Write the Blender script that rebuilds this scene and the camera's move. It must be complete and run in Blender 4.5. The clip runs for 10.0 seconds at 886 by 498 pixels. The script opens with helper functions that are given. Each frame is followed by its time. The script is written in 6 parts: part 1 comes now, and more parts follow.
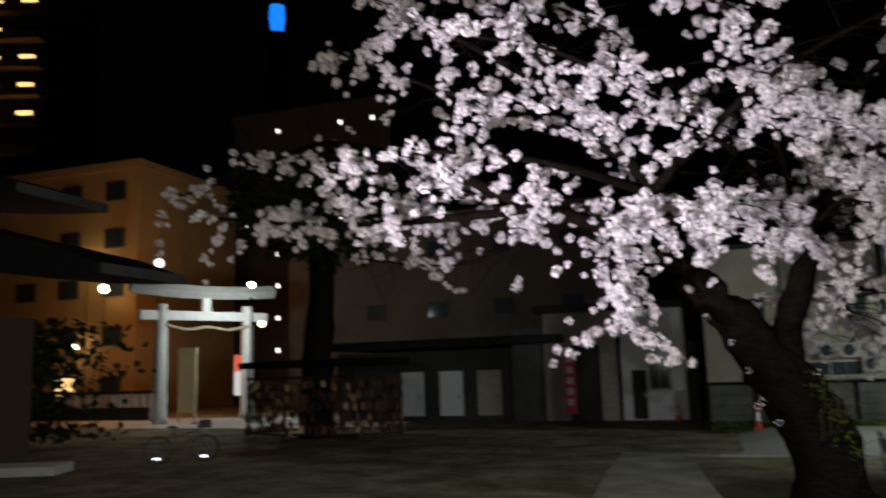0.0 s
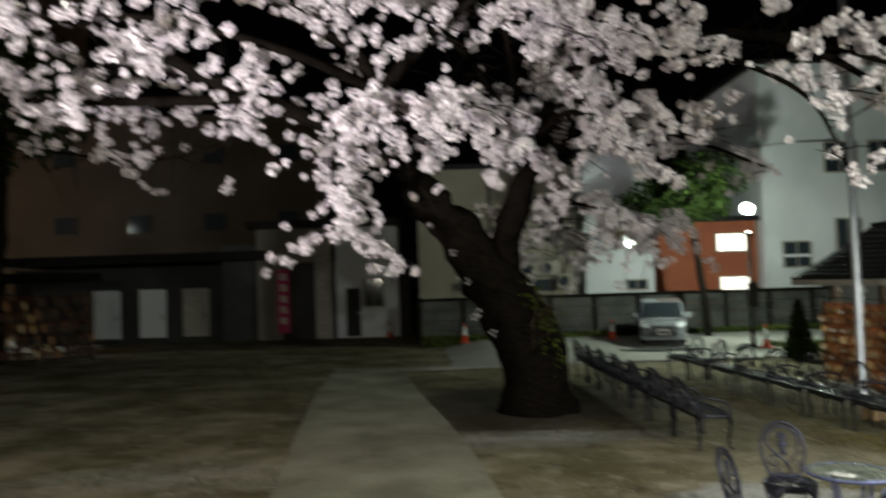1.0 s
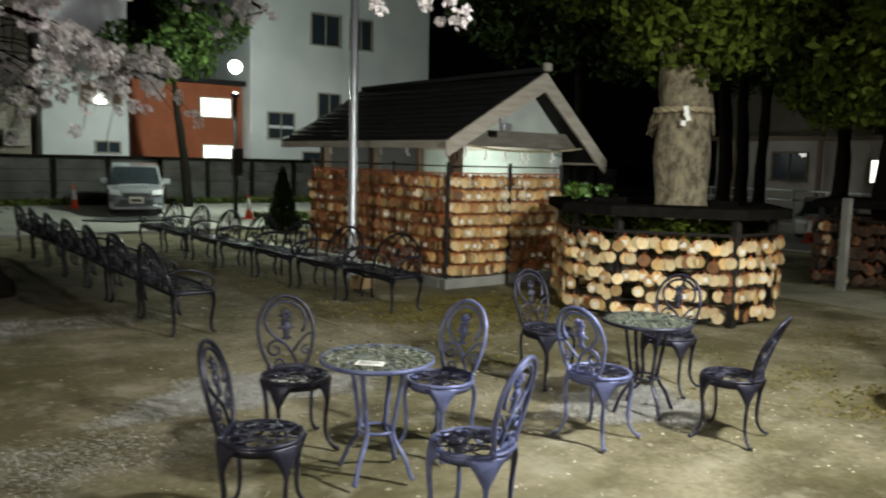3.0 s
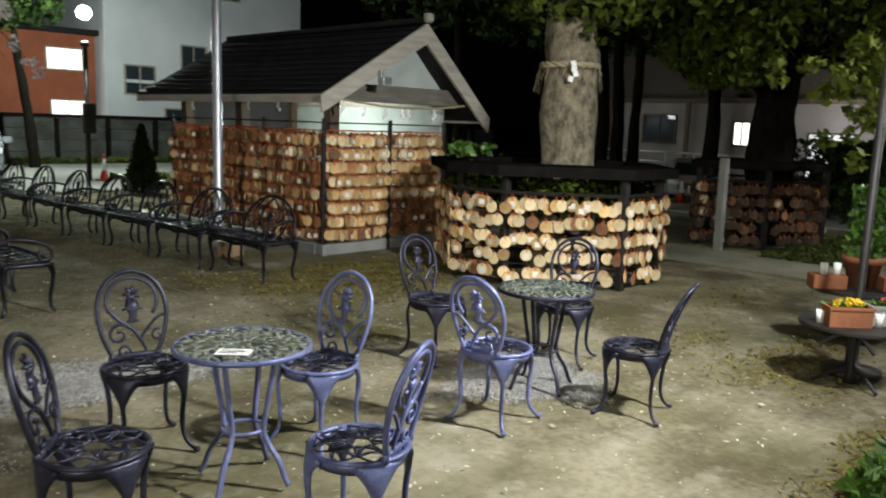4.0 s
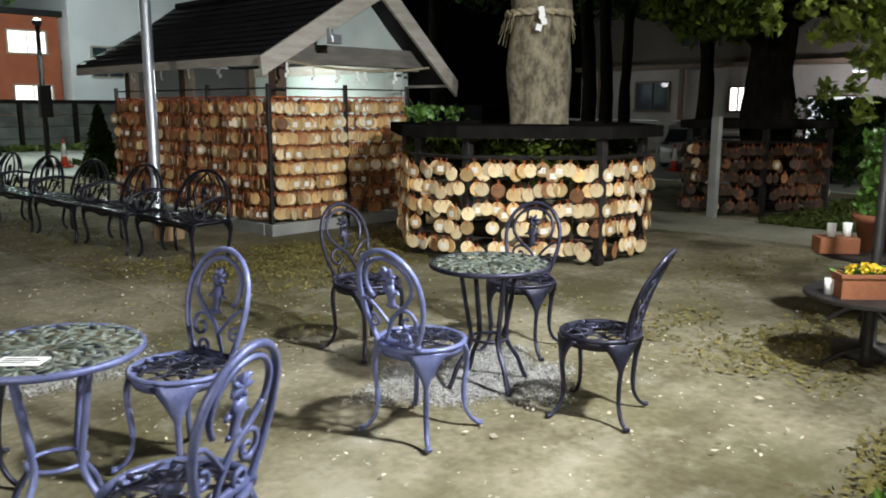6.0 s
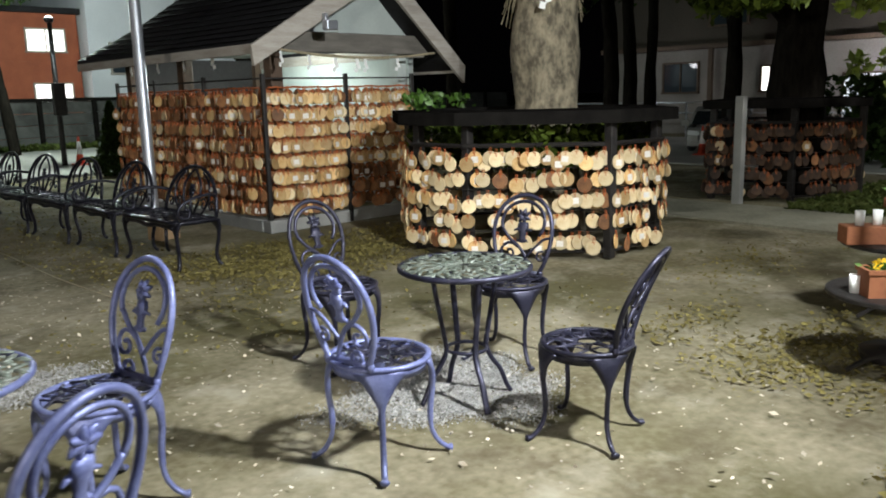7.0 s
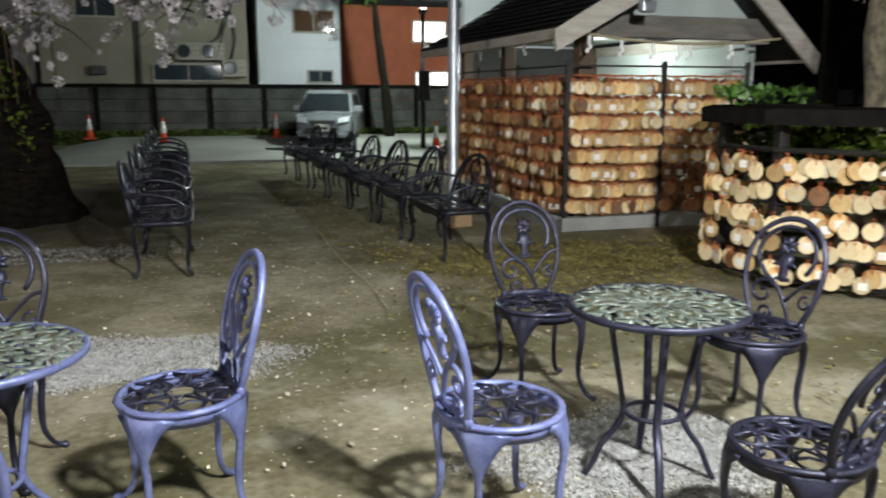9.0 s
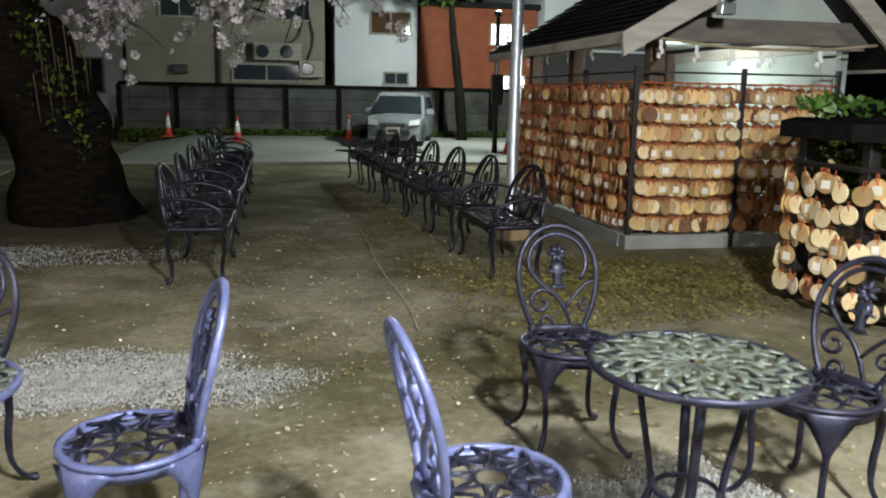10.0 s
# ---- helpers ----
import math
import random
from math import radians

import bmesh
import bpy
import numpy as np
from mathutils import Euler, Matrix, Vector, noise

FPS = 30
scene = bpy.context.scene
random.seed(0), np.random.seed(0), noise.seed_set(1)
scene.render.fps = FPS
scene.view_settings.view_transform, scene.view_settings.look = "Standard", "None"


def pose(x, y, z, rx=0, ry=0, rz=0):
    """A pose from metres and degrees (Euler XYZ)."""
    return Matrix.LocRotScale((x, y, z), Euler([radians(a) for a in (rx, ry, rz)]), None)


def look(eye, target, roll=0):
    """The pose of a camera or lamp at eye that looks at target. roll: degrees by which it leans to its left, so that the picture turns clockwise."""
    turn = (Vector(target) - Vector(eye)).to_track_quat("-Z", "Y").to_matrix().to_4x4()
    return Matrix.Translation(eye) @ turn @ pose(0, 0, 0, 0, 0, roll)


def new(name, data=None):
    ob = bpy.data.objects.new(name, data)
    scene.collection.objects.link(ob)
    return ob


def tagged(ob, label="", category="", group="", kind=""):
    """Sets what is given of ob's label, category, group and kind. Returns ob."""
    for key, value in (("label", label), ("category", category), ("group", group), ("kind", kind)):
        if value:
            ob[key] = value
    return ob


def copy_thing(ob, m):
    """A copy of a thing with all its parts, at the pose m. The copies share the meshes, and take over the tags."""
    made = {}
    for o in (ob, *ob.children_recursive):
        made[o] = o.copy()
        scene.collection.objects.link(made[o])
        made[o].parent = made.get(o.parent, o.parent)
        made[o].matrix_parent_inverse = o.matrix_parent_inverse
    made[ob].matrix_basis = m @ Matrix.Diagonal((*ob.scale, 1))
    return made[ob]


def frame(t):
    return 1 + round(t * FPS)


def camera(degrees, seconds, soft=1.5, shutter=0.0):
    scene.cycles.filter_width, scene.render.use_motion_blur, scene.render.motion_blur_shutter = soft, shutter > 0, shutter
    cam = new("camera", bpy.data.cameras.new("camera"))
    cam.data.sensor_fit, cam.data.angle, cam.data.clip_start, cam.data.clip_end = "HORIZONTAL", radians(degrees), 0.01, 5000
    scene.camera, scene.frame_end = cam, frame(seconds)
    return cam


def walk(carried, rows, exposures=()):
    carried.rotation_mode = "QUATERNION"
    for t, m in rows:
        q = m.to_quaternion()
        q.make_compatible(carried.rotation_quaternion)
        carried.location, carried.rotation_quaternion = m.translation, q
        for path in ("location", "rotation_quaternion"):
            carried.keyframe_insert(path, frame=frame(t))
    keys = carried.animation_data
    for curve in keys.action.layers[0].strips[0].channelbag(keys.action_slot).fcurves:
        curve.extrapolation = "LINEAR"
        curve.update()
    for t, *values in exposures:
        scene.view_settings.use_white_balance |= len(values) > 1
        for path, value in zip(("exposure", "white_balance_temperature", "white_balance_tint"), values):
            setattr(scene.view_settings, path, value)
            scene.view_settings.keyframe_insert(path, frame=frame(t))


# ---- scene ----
cam = camera(58.0, 10.0, 1.9, 0.5)

PATH = [
    (0, (0.387, -0.981, 2.334), (-0.259, 0.888, 2.632), -1.8),
    (0.5, (0.195, -0.443, 2.226), (-0.145, 1.515, 2.453), -1.8),
    (1, (0.124, 0.303, 2.147), (0.158, 2.3, 2.232), -1.8),
    (1.5, (0.409, 1.17, 1.955), (0.879, 3.114, 1.929), -0.1),
    (2, (0.561, 1.863, 1.837), (1.365, 3.692, 1.745), -0.2),
    (2.5, (0.669, 2.275, 1.795), (1.696, 3.983, 1.624), -1.3),
    (3, (0.894, 2.609, 1.742), (2.088, 4.197, 1.52), 1.4),
    (4.3, (1.349, 3.217, 1.668), (2.804, 4.551, 1.346), 0.8),
    (4.5, (1.406, 3.279, 1.652), (2.87, 4.601, 1.321), -0.3),
    (5, (1.607, 3.396, 1.556), (3.08, 4.706, 1.217), -1.7),
    (5.5, (1.94, 3.435, 1.489), (3.383, 4.779, 1.156), 0.3),
    (7, (2.785, 3.571, 1.439), (4.134, 4.998, 1.061), -1.4),
    (7.5, (3.045, 3.615, 1.412), (4.358, 5.079, 1.049), 0.7),
    (8, (3.313, 3.658, 1.429), (4.408, 5.29, 1.06), -1.3),
    (8.5, (3.618, 3.695, 1.411), (4.47, 5.466, 1.038), 1.0),
    (9, (3.833, 3.755, 1.393), (4.405, 5.633, 1.009), 0.1),
    (9.5, (4.007, 3.914, 1.378), (4.461, 5.823, 0.993), -0.1),
    (10, (4.183, 4.096, 1.416), (4.566, 6.022, 1.037), 1.1),
]
walk(cam, [(t, look(eye, target, roll)) for t, eye, target, roll in PATH],
     [(0.0, -0.27, 6500, 10), (1.0, -0.33, 6950, 3), (2.0, -0.4, 7250, 3), (3.0, -0.3, 6950, 6), (4.5, -0.12, 6500, 10), (7.0, -0.02, 6400, 10), (8.5, 0.0, 6400, 10), (10.0, -0.02, 6500, 10)])

# ---- night sky and lamps ----
world = bpy.data.worlds.new("night")
scene.world = world
world.use_nodes = True
world.node_tree.nodes["Background"].inputs[0].default_value = (0.55, 0.5, 0.62, 1)
world.node_tree.nodes["Background"].inputs[1].default_value = 0.0009


def point_lamp(name, place, watts, colour, radius=0.12):
    data = bpy.data.lights.new(name, "POINT")
    data.energy, data.color, data.shadow_soft_size = watts, colour, radius
    ob = new(name, data)
    ob.location = place
    return ob


LAMP_NEAR = (5.45, 3.2, 3.4)
FILL_START = (-4.0, 2.0, 3.1)
LAMP_ROAD = (8.98, 22.3, 3.62)
LAMP_GATE = (-22.7, 35.0, 6.7)
near = bpy.data.lights.new("offscreen_light", "SPOT")  # cone aimed at the tables and racks to even out brightness; no hood built
near.energy, near.color, near.shadow_soft_size = 2250, (0.95, 0.98, 0.98), 0.16
near.spot_size, near.spot_blend = radians(130), 1.0
new("offscreen_light", near).matrix_world = look(LAMP_NEAR, (5.0, 8.2, 1.0))
# No lamp known here: added to brighten the left foreground, post out of view.
point_lamp("offscreen_light", FILL_START, 1500, (1.0, 0.95, 0.84))
# Added uplight, out of view: brightens the blossom, not the ground or trunk.
FLOOD = (-5.6, 3.0, 0.55)
flood = bpy.data.lights.new("blossom_fill", "SPOT")
flood.energy, flood.color, flood.shadow_soft_size = 9600, (0.92, 0.86, 1.0), 0.12
flood.spot_size, flood.spot_blend = radians(50), 0.9
new("blossom_fill", flood).matrix_world = look(FLOOD, (-1.3, 12.0, 6.5))
point_lamp("road_light", LAMP_ROAD, 1100, (0.86, 1.0, 0.92))
point_lamp("gate_light", LAMP_GATE, 900, (0.92, 1.0, 0.98))
point_lamp("sodium_light", (-33.0, 38.0, 7.0), 950, (1.0, 0.38, 0.06), 0.3)
point_lamp("kiosk_light", (8.7, 13.2, 1.98), 110, (0.9, 1.0, 0.95), 0.2)
# Two added lights brighten the far building's wall; no lamp is known there.
point_lamp("wall_fill", (25.4, 11.1, 2.3), 105, (0.96, 0.97, 1.0), 0.15)
point_lamp("wall_fill", (25.4, 18.0, 2.3), 14, (0.96, 0.97, 1.0), 0.15)
FILL_FAR = (12.0, 2.8, 4.0)
# Added fill for the right side; its lamp post stands out of view.
point_lamp("far_fill", FILL_FAR, 700, (0.97, 0.97, 0.95), 0.2)

# ---- materials ----


def mat(name, a, b=None, scale=6.0, rough=0.7, metal=0.0, bump=0.3, fine=60.0, vary=0.0, island=0.0, emit=0.0, grain=None):
    """Two colours mixed by noise at two scales, with bump; vary: brightness by object; island: by loose piece."""
    m = bpy.data.materials.new(name)
    m.use_nodes = True
    nt = m.node_tree
    p = nt.nodes["Principled BSDF"]
    p.inputs["Roughness"].default_value, p.inputs["Metallic"].default_value = rough, metal
    b = b or tuple(c * 0.7 for c in a)
    co = nt.nodes.new("ShaderNodeTexCoord")
    mp = nt.nodes.new("ShaderNodeMapping")
    nt.links.new(co.outputs["Object"], mp.inputs[0])
    if grain:
        mp.inputs["Scale"].default_value = grain
    n1, n2 = nt.nodes.new("ShaderNodeTexNoise"), nt.nodes.new("ShaderNodeTexNoise")
    n1.inputs["Scale"].default_value, n1.inputs["Detail"].default_value = scale, 4
    n2.inputs["Scale"].default_value, n2.inputs["Detail"].default_value = fine, 3
    nt.links.new(mp.outputs[0], n1.inputs["Vector"])
    nt.links.new(mp.outputs[0], n2.inputs["Vector"])
    add = nt.nodes.new("ShaderNodeMath")
    add.operation = "MULTIPLY_ADD"
    add.inputs[1].default_value = 0.45
    nt.links.new(n2.outputs[0], add.inputs[0])
    nt.links.new(n1.outputs[0], add.inputs[2])
    ramp = nt.nodes.new("ShaderNodeMapRange")
    ramp.inputs[1].default_value, ramp.inputs[2].default_value = 0.55, 0.9
    nt.links.new(add.outputs[0], ramp.inputs[0])
    mix = nt.nodes.new("ShaderNodeMix")
    mix.data_type = "RGBA"
    mix.inputs[6].default_value, mix.inputs[7].default_value = (*a, 1), (*b, 1)
    nt.links.new(ramp.outputs[0], mix.inputs[0])
    out = mix.outputs[2]
    for amount, node, socket in ((vary, "ShaderNodeObjectInfo", "Random"), (island, "ShaderNodeNewGeometry", "Random Per Island")):
        if amount:
            src = nt.nodes.new(node)
            rg = nt.nodes.new("ShaderNodeMapRange")
            rg.inputs[3].default_value, rg.inputs[4].default_value = 1 - amount, 1 + amount * 0.4
            nt.links.new(src.outputs[socket], rg.inputs[0])
            hsv = nt.nodes.new("ShaderNodeHueSaturation")
            nt.links.new(rg.outputs[0], hsv.inputs["Value"])
            nt.links.new(out, hsv.inputs["Color"])
            out = hsv.outputs[0]
    nt.links.new(out, p.inputs["Base Color"])
    if bump:
        bp = nt.nodes.new("ShaderNodeBump")
        bp.inputs["Strength"].default_value, bp.inputs["Distance"].default_value = bump, 0.01
        nt.links.new(add.outputs[0], bp.inputs["Height"])
        nt.links.new(bp.outputs[0], p.inputs["Normal"])
    if emit:
        nt.links.new(out, p.inputs["Emission Color"])
        p.inputs["Emission Strength"].default_value = emit
    return m


def glow(name, colour, strength):
    m = bpy.data.materials.new(name)
    m.use_nodes = True
    p = m.node_tree.nodes["Principled BSDF"]
    p.inputs["Base Color"].default_value = (0.8, 0.8, 0.8, 1)
    p.inputs["Emission Color"].default_value = (*colour, 1)
    p.inputs["Emission Strength"].default_value = strength
    return m


def glass(name, colour=(0.03, 0.04, 0.05)):
    m = bpy.data.materials.new(name)
    m.use_nodes = True
    p = m.node_tree.nodes["Principled BSDF"]
    p.inputs["Base Color"].default_value = (*colour, 1)
    p.inputs["Roughness"].default_value = 0.06
    p.inputs["Specular IOR Level"].default_value = 0.6
    return m


def dirt():
    """Trodden yard: pale worn patches on olive-brown earth, with dark soil and painted shade round the tree foot."""
    m = mat("trodden_dirt", (0.115, 0.10, 0.056), (0.30, 0.268, 0.188), 0.8, 0.95, 0, 0.7, 22)
    nt = m.node_tree
    p = nt.nodes["Principled BSDF"]
    out = p.inputs["Base Color"].links[0].from_socket
    geo = nt.nodes.new("ShaderNodeNewGeometry")

    def patches(scale, low, high, seed):
        mp = nt.nodes.new("ShaderNodeMapping")
        mp.inputs["Location"].default_value = (seed, seed * 0.7, 0)
        n = nt.nodes.new("ShaderNodeTexNoise")
        n.inputs["Scale"].default_value, n.inputs["Detail"].default_value, n.inputs["Roughness"].default_value = scale, 6, 0.62
        r = nt.nodes.new("ShaderNodeMapRange")
        r.inputs[1].default_value, r.inputs[2].default_value = low, high
        nt.links.new(geo.outputs["Position"], mp.inputs[0])
        nt.links.new(mp.outputs[0], n.inputs["Vector"])
        nt.links.new(n.outputs[0], r.inputs[0])
        return r.outputs[0]

    def blend(base, fac, colour, top):
        scaled = nt.nodes.new("ShaderNodeMath")
        scaled.operation = "MULTIPLY"
        scaled.inputs[1].default_value = top
        nt.links.new(fac, scaled.inputs[0])
        mix = nt.nodes.new("ShaderNodeMix")
        mix.data_type = "RGBA"
        mix.inputs[7].default_value = (*colour, 1)
        nt.links.new(scaled.outputs[0], mix.inputs[0])
        nt.links.new(base, mix.inputs[6])
        return mix.outputs[2]

    out = blend(out, patches(0.55, 0.46, 0.64, 3.0), (0.09, 0.084, 0.036), 0.75)
    out = blend(out, patches(1.7, 0.5, 0.7, 11.0), (0.07, 0.057, 0.034), 0.65)
    out = blend(out, patches(2.6, 0.54, 0.72, 23.0), (0.38, 0.355, 0.28), 0.6)
    # Darkens the cherry's foot: bare soil, with the crown's shade painted in.
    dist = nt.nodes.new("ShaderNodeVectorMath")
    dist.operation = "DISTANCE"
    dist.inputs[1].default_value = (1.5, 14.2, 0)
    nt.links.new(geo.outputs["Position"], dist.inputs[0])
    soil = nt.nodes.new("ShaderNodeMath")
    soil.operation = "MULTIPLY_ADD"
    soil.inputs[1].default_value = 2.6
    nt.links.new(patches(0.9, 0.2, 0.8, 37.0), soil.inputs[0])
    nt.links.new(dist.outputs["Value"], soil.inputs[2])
    foot_shade_range = nt.nodes.new("ShaderNodeMapRange")
    foot_shade_range.inputs[1].default_value, foot_shade_range.inputs[2].default_value = 5.4, 3.2
    nt.links.new(soil.outputs[0], foot_shade_range.inputs[0])
    out = blend(out, foot_shade_range.outputs[0], (0.035, 0.029, 0.02), 0.85)
    nt.links.new(out, p.inputs["Base Color"])
    return m


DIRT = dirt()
PAVING = mat("worn_concrete_paving", (0.16, 0.152, 0.105), (0.31, 0.297, 0.225), 1.0, 0.9, 0, 0.4, 30)
# This pale tone stands in for lamplight on the street by the gate.
STREET_LIT = mat("lamplit_street_paving", (0.50, 0.50, 0.48), (0.40, 0.40, 0.385), 0.7, 0.8, 0, 0.3, 30)
ASPHALT = mat("pale_dusty_asphalt", (0.24, 0.24, 0.22), (0.33, 0.33, 0.30), 0.6, 0.85, 0, 0.4, 60)
GRAVEL = mat("pale_gravel", (0.33, 0.325, 0.31), (0.47, 0.465, 0.45), 9, 0.95, 0, 0.5, 70, 0, 0.35)
LEAF_DRY = mat("dry_leaves", (0.235, 0.20, 0.07), (0.13, 0.108, 0.036), 3, 0.9, 0, 0.1, 30, 0, 0.35)
PETAL_LITTER = mat("fallen_petals", (0.60, 0.55, 0.45), (0.46, 0.39, 0.27), 3, 0.9, 0, 0.1, 30, 0, 0.5)
CAST = mat("blue_grey_cast_aluminium", (0.105, 0.122, 0.272), (0.175, 0.20, 0.385), 14, 0.44, 0.3, 0.3, 90, 0.35)
CAST_MID = mat("dark_blue_cast_aluminium", (0.022, 0.022, 0.042), (0.042, 0.042, 0.07), 14, 0.4, 0.5, 0.3, 90, 0.3)
CAST_TOP = mat("weathered_green_cast_top", (0.085, 0.105, 0.085), (0.13, 0.145, 0.12), 16, 0.42, 0.2, 0.3, 90)
CAST_DARK = mat("dark_cast_aluminium", (0.011, 0.011, 0.018), (0.024, 0.024, 0.036), 14, 0.38, 0.5, 0.3, 90, 0.3)
DISC = mat("pale_round_wood", (0.70, 0.48, 0.22), (0.58, 0.34, 0.12), 18, 0.6, 0, 0.15, 90, 0.55)
# Paler copy of the plaque wood; strong lamplight is put into its colour.
DISC_PALE = mat("pale_lit_round_wood", (0.80, 0.66, 0.41), (0.70, 0.52, 0.28), 18, 0.6, 0, 0.15, 90, 0.4)
DISC_OLD_SHADED = mat("old_and_shaded_round_wood", (0.34, 0.155, 0.06), (0.20, 0.085, 0.035), 18, 0.7, 0, 0.15, 90, 0.6)
# Plaque wood for the far fences, with their shade put into the colour.
DISC_SHADED = mat("shaded_round_wood", (0.085, 0.045, 0.024), (0.04, 0.022, 0.013), 18, 0.75, 0, 0.15, 90, 0.6)
CORD = mat("orange_red_cord", (0.44, 0.115, 0.025), (0.32, 0.075, 0.02), 30, 0.8, 0, 0.2, 120)
LABEL = mat("white_paper_label", (0.8, 0.77, 0.72), (0.72, 0.66, 0.6), 30, 0.8, 0, 0, 90)
INK = mat("dark_ink", (0.05, 0.045, 0.05), (0.08, 0.06, 0.06), 30, 0.8, 0, 0, 90)
BLACK_IRON = mat("black_painted_iron", (0.014, 0.013, 0.013), (0.03, 0.026, 0.024), 12, 0.55, 0.3, 0.3, 80)
TARRED = mat("tarred_board", (0.007, 0.0065, 0.006), (0.012, 0.011, 0.01), 9, 0.85, 0, 0.3, 60)
KERB = mat("grey_concrete_kerb", (0.23, 0.23, 0.22), (0.31, 0.31, 0.29), 3, 0.9, 0, 0.4, 60)
ROOF_DARK = mat("dark_roof_sheet", (0.009, 0.0085, 0.0095), (0.017, 0.016, 0.018), 4, 0.7, 0.0, 0.3, 40)
# Duller timber for the tie beam: the soffit's shadow is put into its colour.
SOFFIT = mat("shaded_dull_timber", (0.17, 0.155, 0.135), (0.11, 0.10, 0.085), 3, 0.8, 0, 0.3, 30, grain=(1, 6, 6))
BARGE = mat("aged_white_timber", (0.40, 0.37, 0.33), (0.29, 0.26, 0.22), 3, 0.75, 0, 0.3, 30, grain=(1, 1, 6))
PALE_WALL = mat("pale_dusty_wall", (0.30, 0.27, 0.25), (0.20, 0.18, 0.165), 0.7, 0.9, 0, 0.3, 20)
PLASTER = mat("pale_green_plaster", (0.44, 0.49, 0.46), (0.38, 0.42, 0.40), 3, 0.9, 0, 0.15, 40)
TIMBER = mat("dark_brown_timber", (0.07, 0.045, 0.03), (0.11, 0.07, 0.045), 5, 0.7, 0, 0.3, 50, grain=(6, 6, 1))
PAPER = mat("white_folded_paper", (0.85, 0.86, 0.84), (0.78, 0.78, 0.76), 8, 0.8, 0, 0, 50)
STEEL = mat("galvanised_steel", (0.46, 0.48, 0.52), (0.36, 0.38, 0.42), 6, 0.4, 0.75, 0.1, 60)
# Near black because the shade on the trunk is put into the bark colour.
BARK_CHERRY = mat("shade_darkened_cherry_bark", (0.0045, 0.0038, 0.0034), (0.011, 0.0088, 0.007), 7, 0.9, 0, 1.0, 30, grain=(1, 1, 3))
BARK_PALE = mat("pale_mottled_bark", (0.27, 0.23, 0.155), (0.075, 0.063, 0.042), 9, 0.9, 0, 1.0, 30, grain=(1.2, 1.2, 0.8))
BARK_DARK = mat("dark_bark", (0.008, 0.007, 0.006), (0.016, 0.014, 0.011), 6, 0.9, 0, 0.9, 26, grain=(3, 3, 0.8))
STRAW = mat("straw_rope", (0.38, 0.32, 0.21), (0.26, 0.22, 0.14), 20, 0.9, 0, 0.6, 80)
BLOSSOM = mat("pale_pink_blossom", (0.86, 0.81, 0.82), (0.81, 0.73, 0.76), 3, 0.8, 0, 0, 30, 0, 0.4)
LEAF = mat("camphor_leaves", (0.036, 0.054, 0.007), (0.068, 0.092, 0.012), 2, 0.75, 0, 0, 30, 0, 0.6)
# Lit copy of the leaf colour: lamplight on the low bough is painted in.
LEAF_LIT = mat("lamplit_yellow_green_leaves", (0.13, 0.19, 0.016), (0.20, 0.25, 0.025), 2, 0.6, 0, 0, 30, 0, 0.6)
LEAF_DARK = mat("dark_shrub_leaves", (0.018, 0.034, 0.008), (0.032, 0.054, 0.012), 2, 0.75, 0, 0, 30, 0, 0.6)
LEAF_BRIGHT = mat("fresh_green_leaves", (0.05, 0.12, 0.014), (0.08, 0.17, 0.02), 2, 0.5, 0, 0, 30, 0, 0.5)
GRASS = mat("short_grass", (0.05, 0.075, 0.018), (0.09, 0.105, 0.03), 2, 0.9, 0, 0, 30, 0, 0.5)
WALL_CONC = mat("stained_concrete_panel", (0.10, 0.10, 0.094), (0.05, 0.05, 0.047), 1.8, 0.9, 0, 0.4, 30, 0.2)
HOUSE_BEIGE = mat("beige_render_wall", (0.23, 0.205, 0.165), (0.29, 0.26, 0.21), 0.7, 0.9, 0, 0.3, 20)
HOUSE_WHITE = mat("white_painted_wall", (0.72, 0.74, 0.78), (0.62, 0.64, 0.68), 0.6, 0.85, 0, 0.2, 20)
HOUSE_BRICK = mat("red_brick_tile_wall", (0.36, 0.10, 0.045), (0.28, 0.075, 0.035), 2, 0.8, 0, 0.3, 20)
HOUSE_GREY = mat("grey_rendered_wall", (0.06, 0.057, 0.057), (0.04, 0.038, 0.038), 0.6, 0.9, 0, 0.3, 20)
HOUSE_ORANGE = mat("ochre_tiled_wall", (0.45, 0.29, 0.12), (0.36, 0.22, 0.09), 0.4, 0.9, 0, 0.2, 20)
TOWER_WALL = mat("dark_tower_wall", (0.07, 0.06, 0.05), (0.10, 0.085, 0.07), 0.3, 0.9, 0, 0, 20)
GLASS_DARK = glass("dark_window_glass")
GLASS_BROWN = glass("brown_window_glass", (0.09, 0.05, 0.03))
GLASS_CAR = glass("car_glass", (0.02, 0.025, 0.03))
WINDOW_LIT = glow("lit_window", (1.0, 0.98, 0.9), 2.6)
WINDOW_WARM = glow("warm_lit_window", (1.0, 0.66, 0.24), 2.0)
LAMP_GLOW = glow("lamp_glow", (0.88, 1.0, 0.95), 40.0)
LAMP_WARM = glow("warm_lamp_glow", (1.0, 0.8, 0.45), 14.0)
BLUE_GLOW = glow("blue_beacon", (0.01, 0.22, 1.0), 1.4)
SHOP_RED = glow("red_sign", (1.0, 0.05, 0.02), 0.8)
SIGN_WALL_WHITE = glow("white_sign_and_wall_glow", (0.9, 0.97, 1.0), 0.7)
CAR_PAINT = mat("silver_car_paint", (0.40, 0.42, 0.45), (0.36, 0.38, 0.41), 2, 0.25, 0.6, 0, 60)
RUBBER = mat("black_rubber", (0.02, 0.02, 0.02), (0.03, 0.03, 0.03), 8, 0.85)
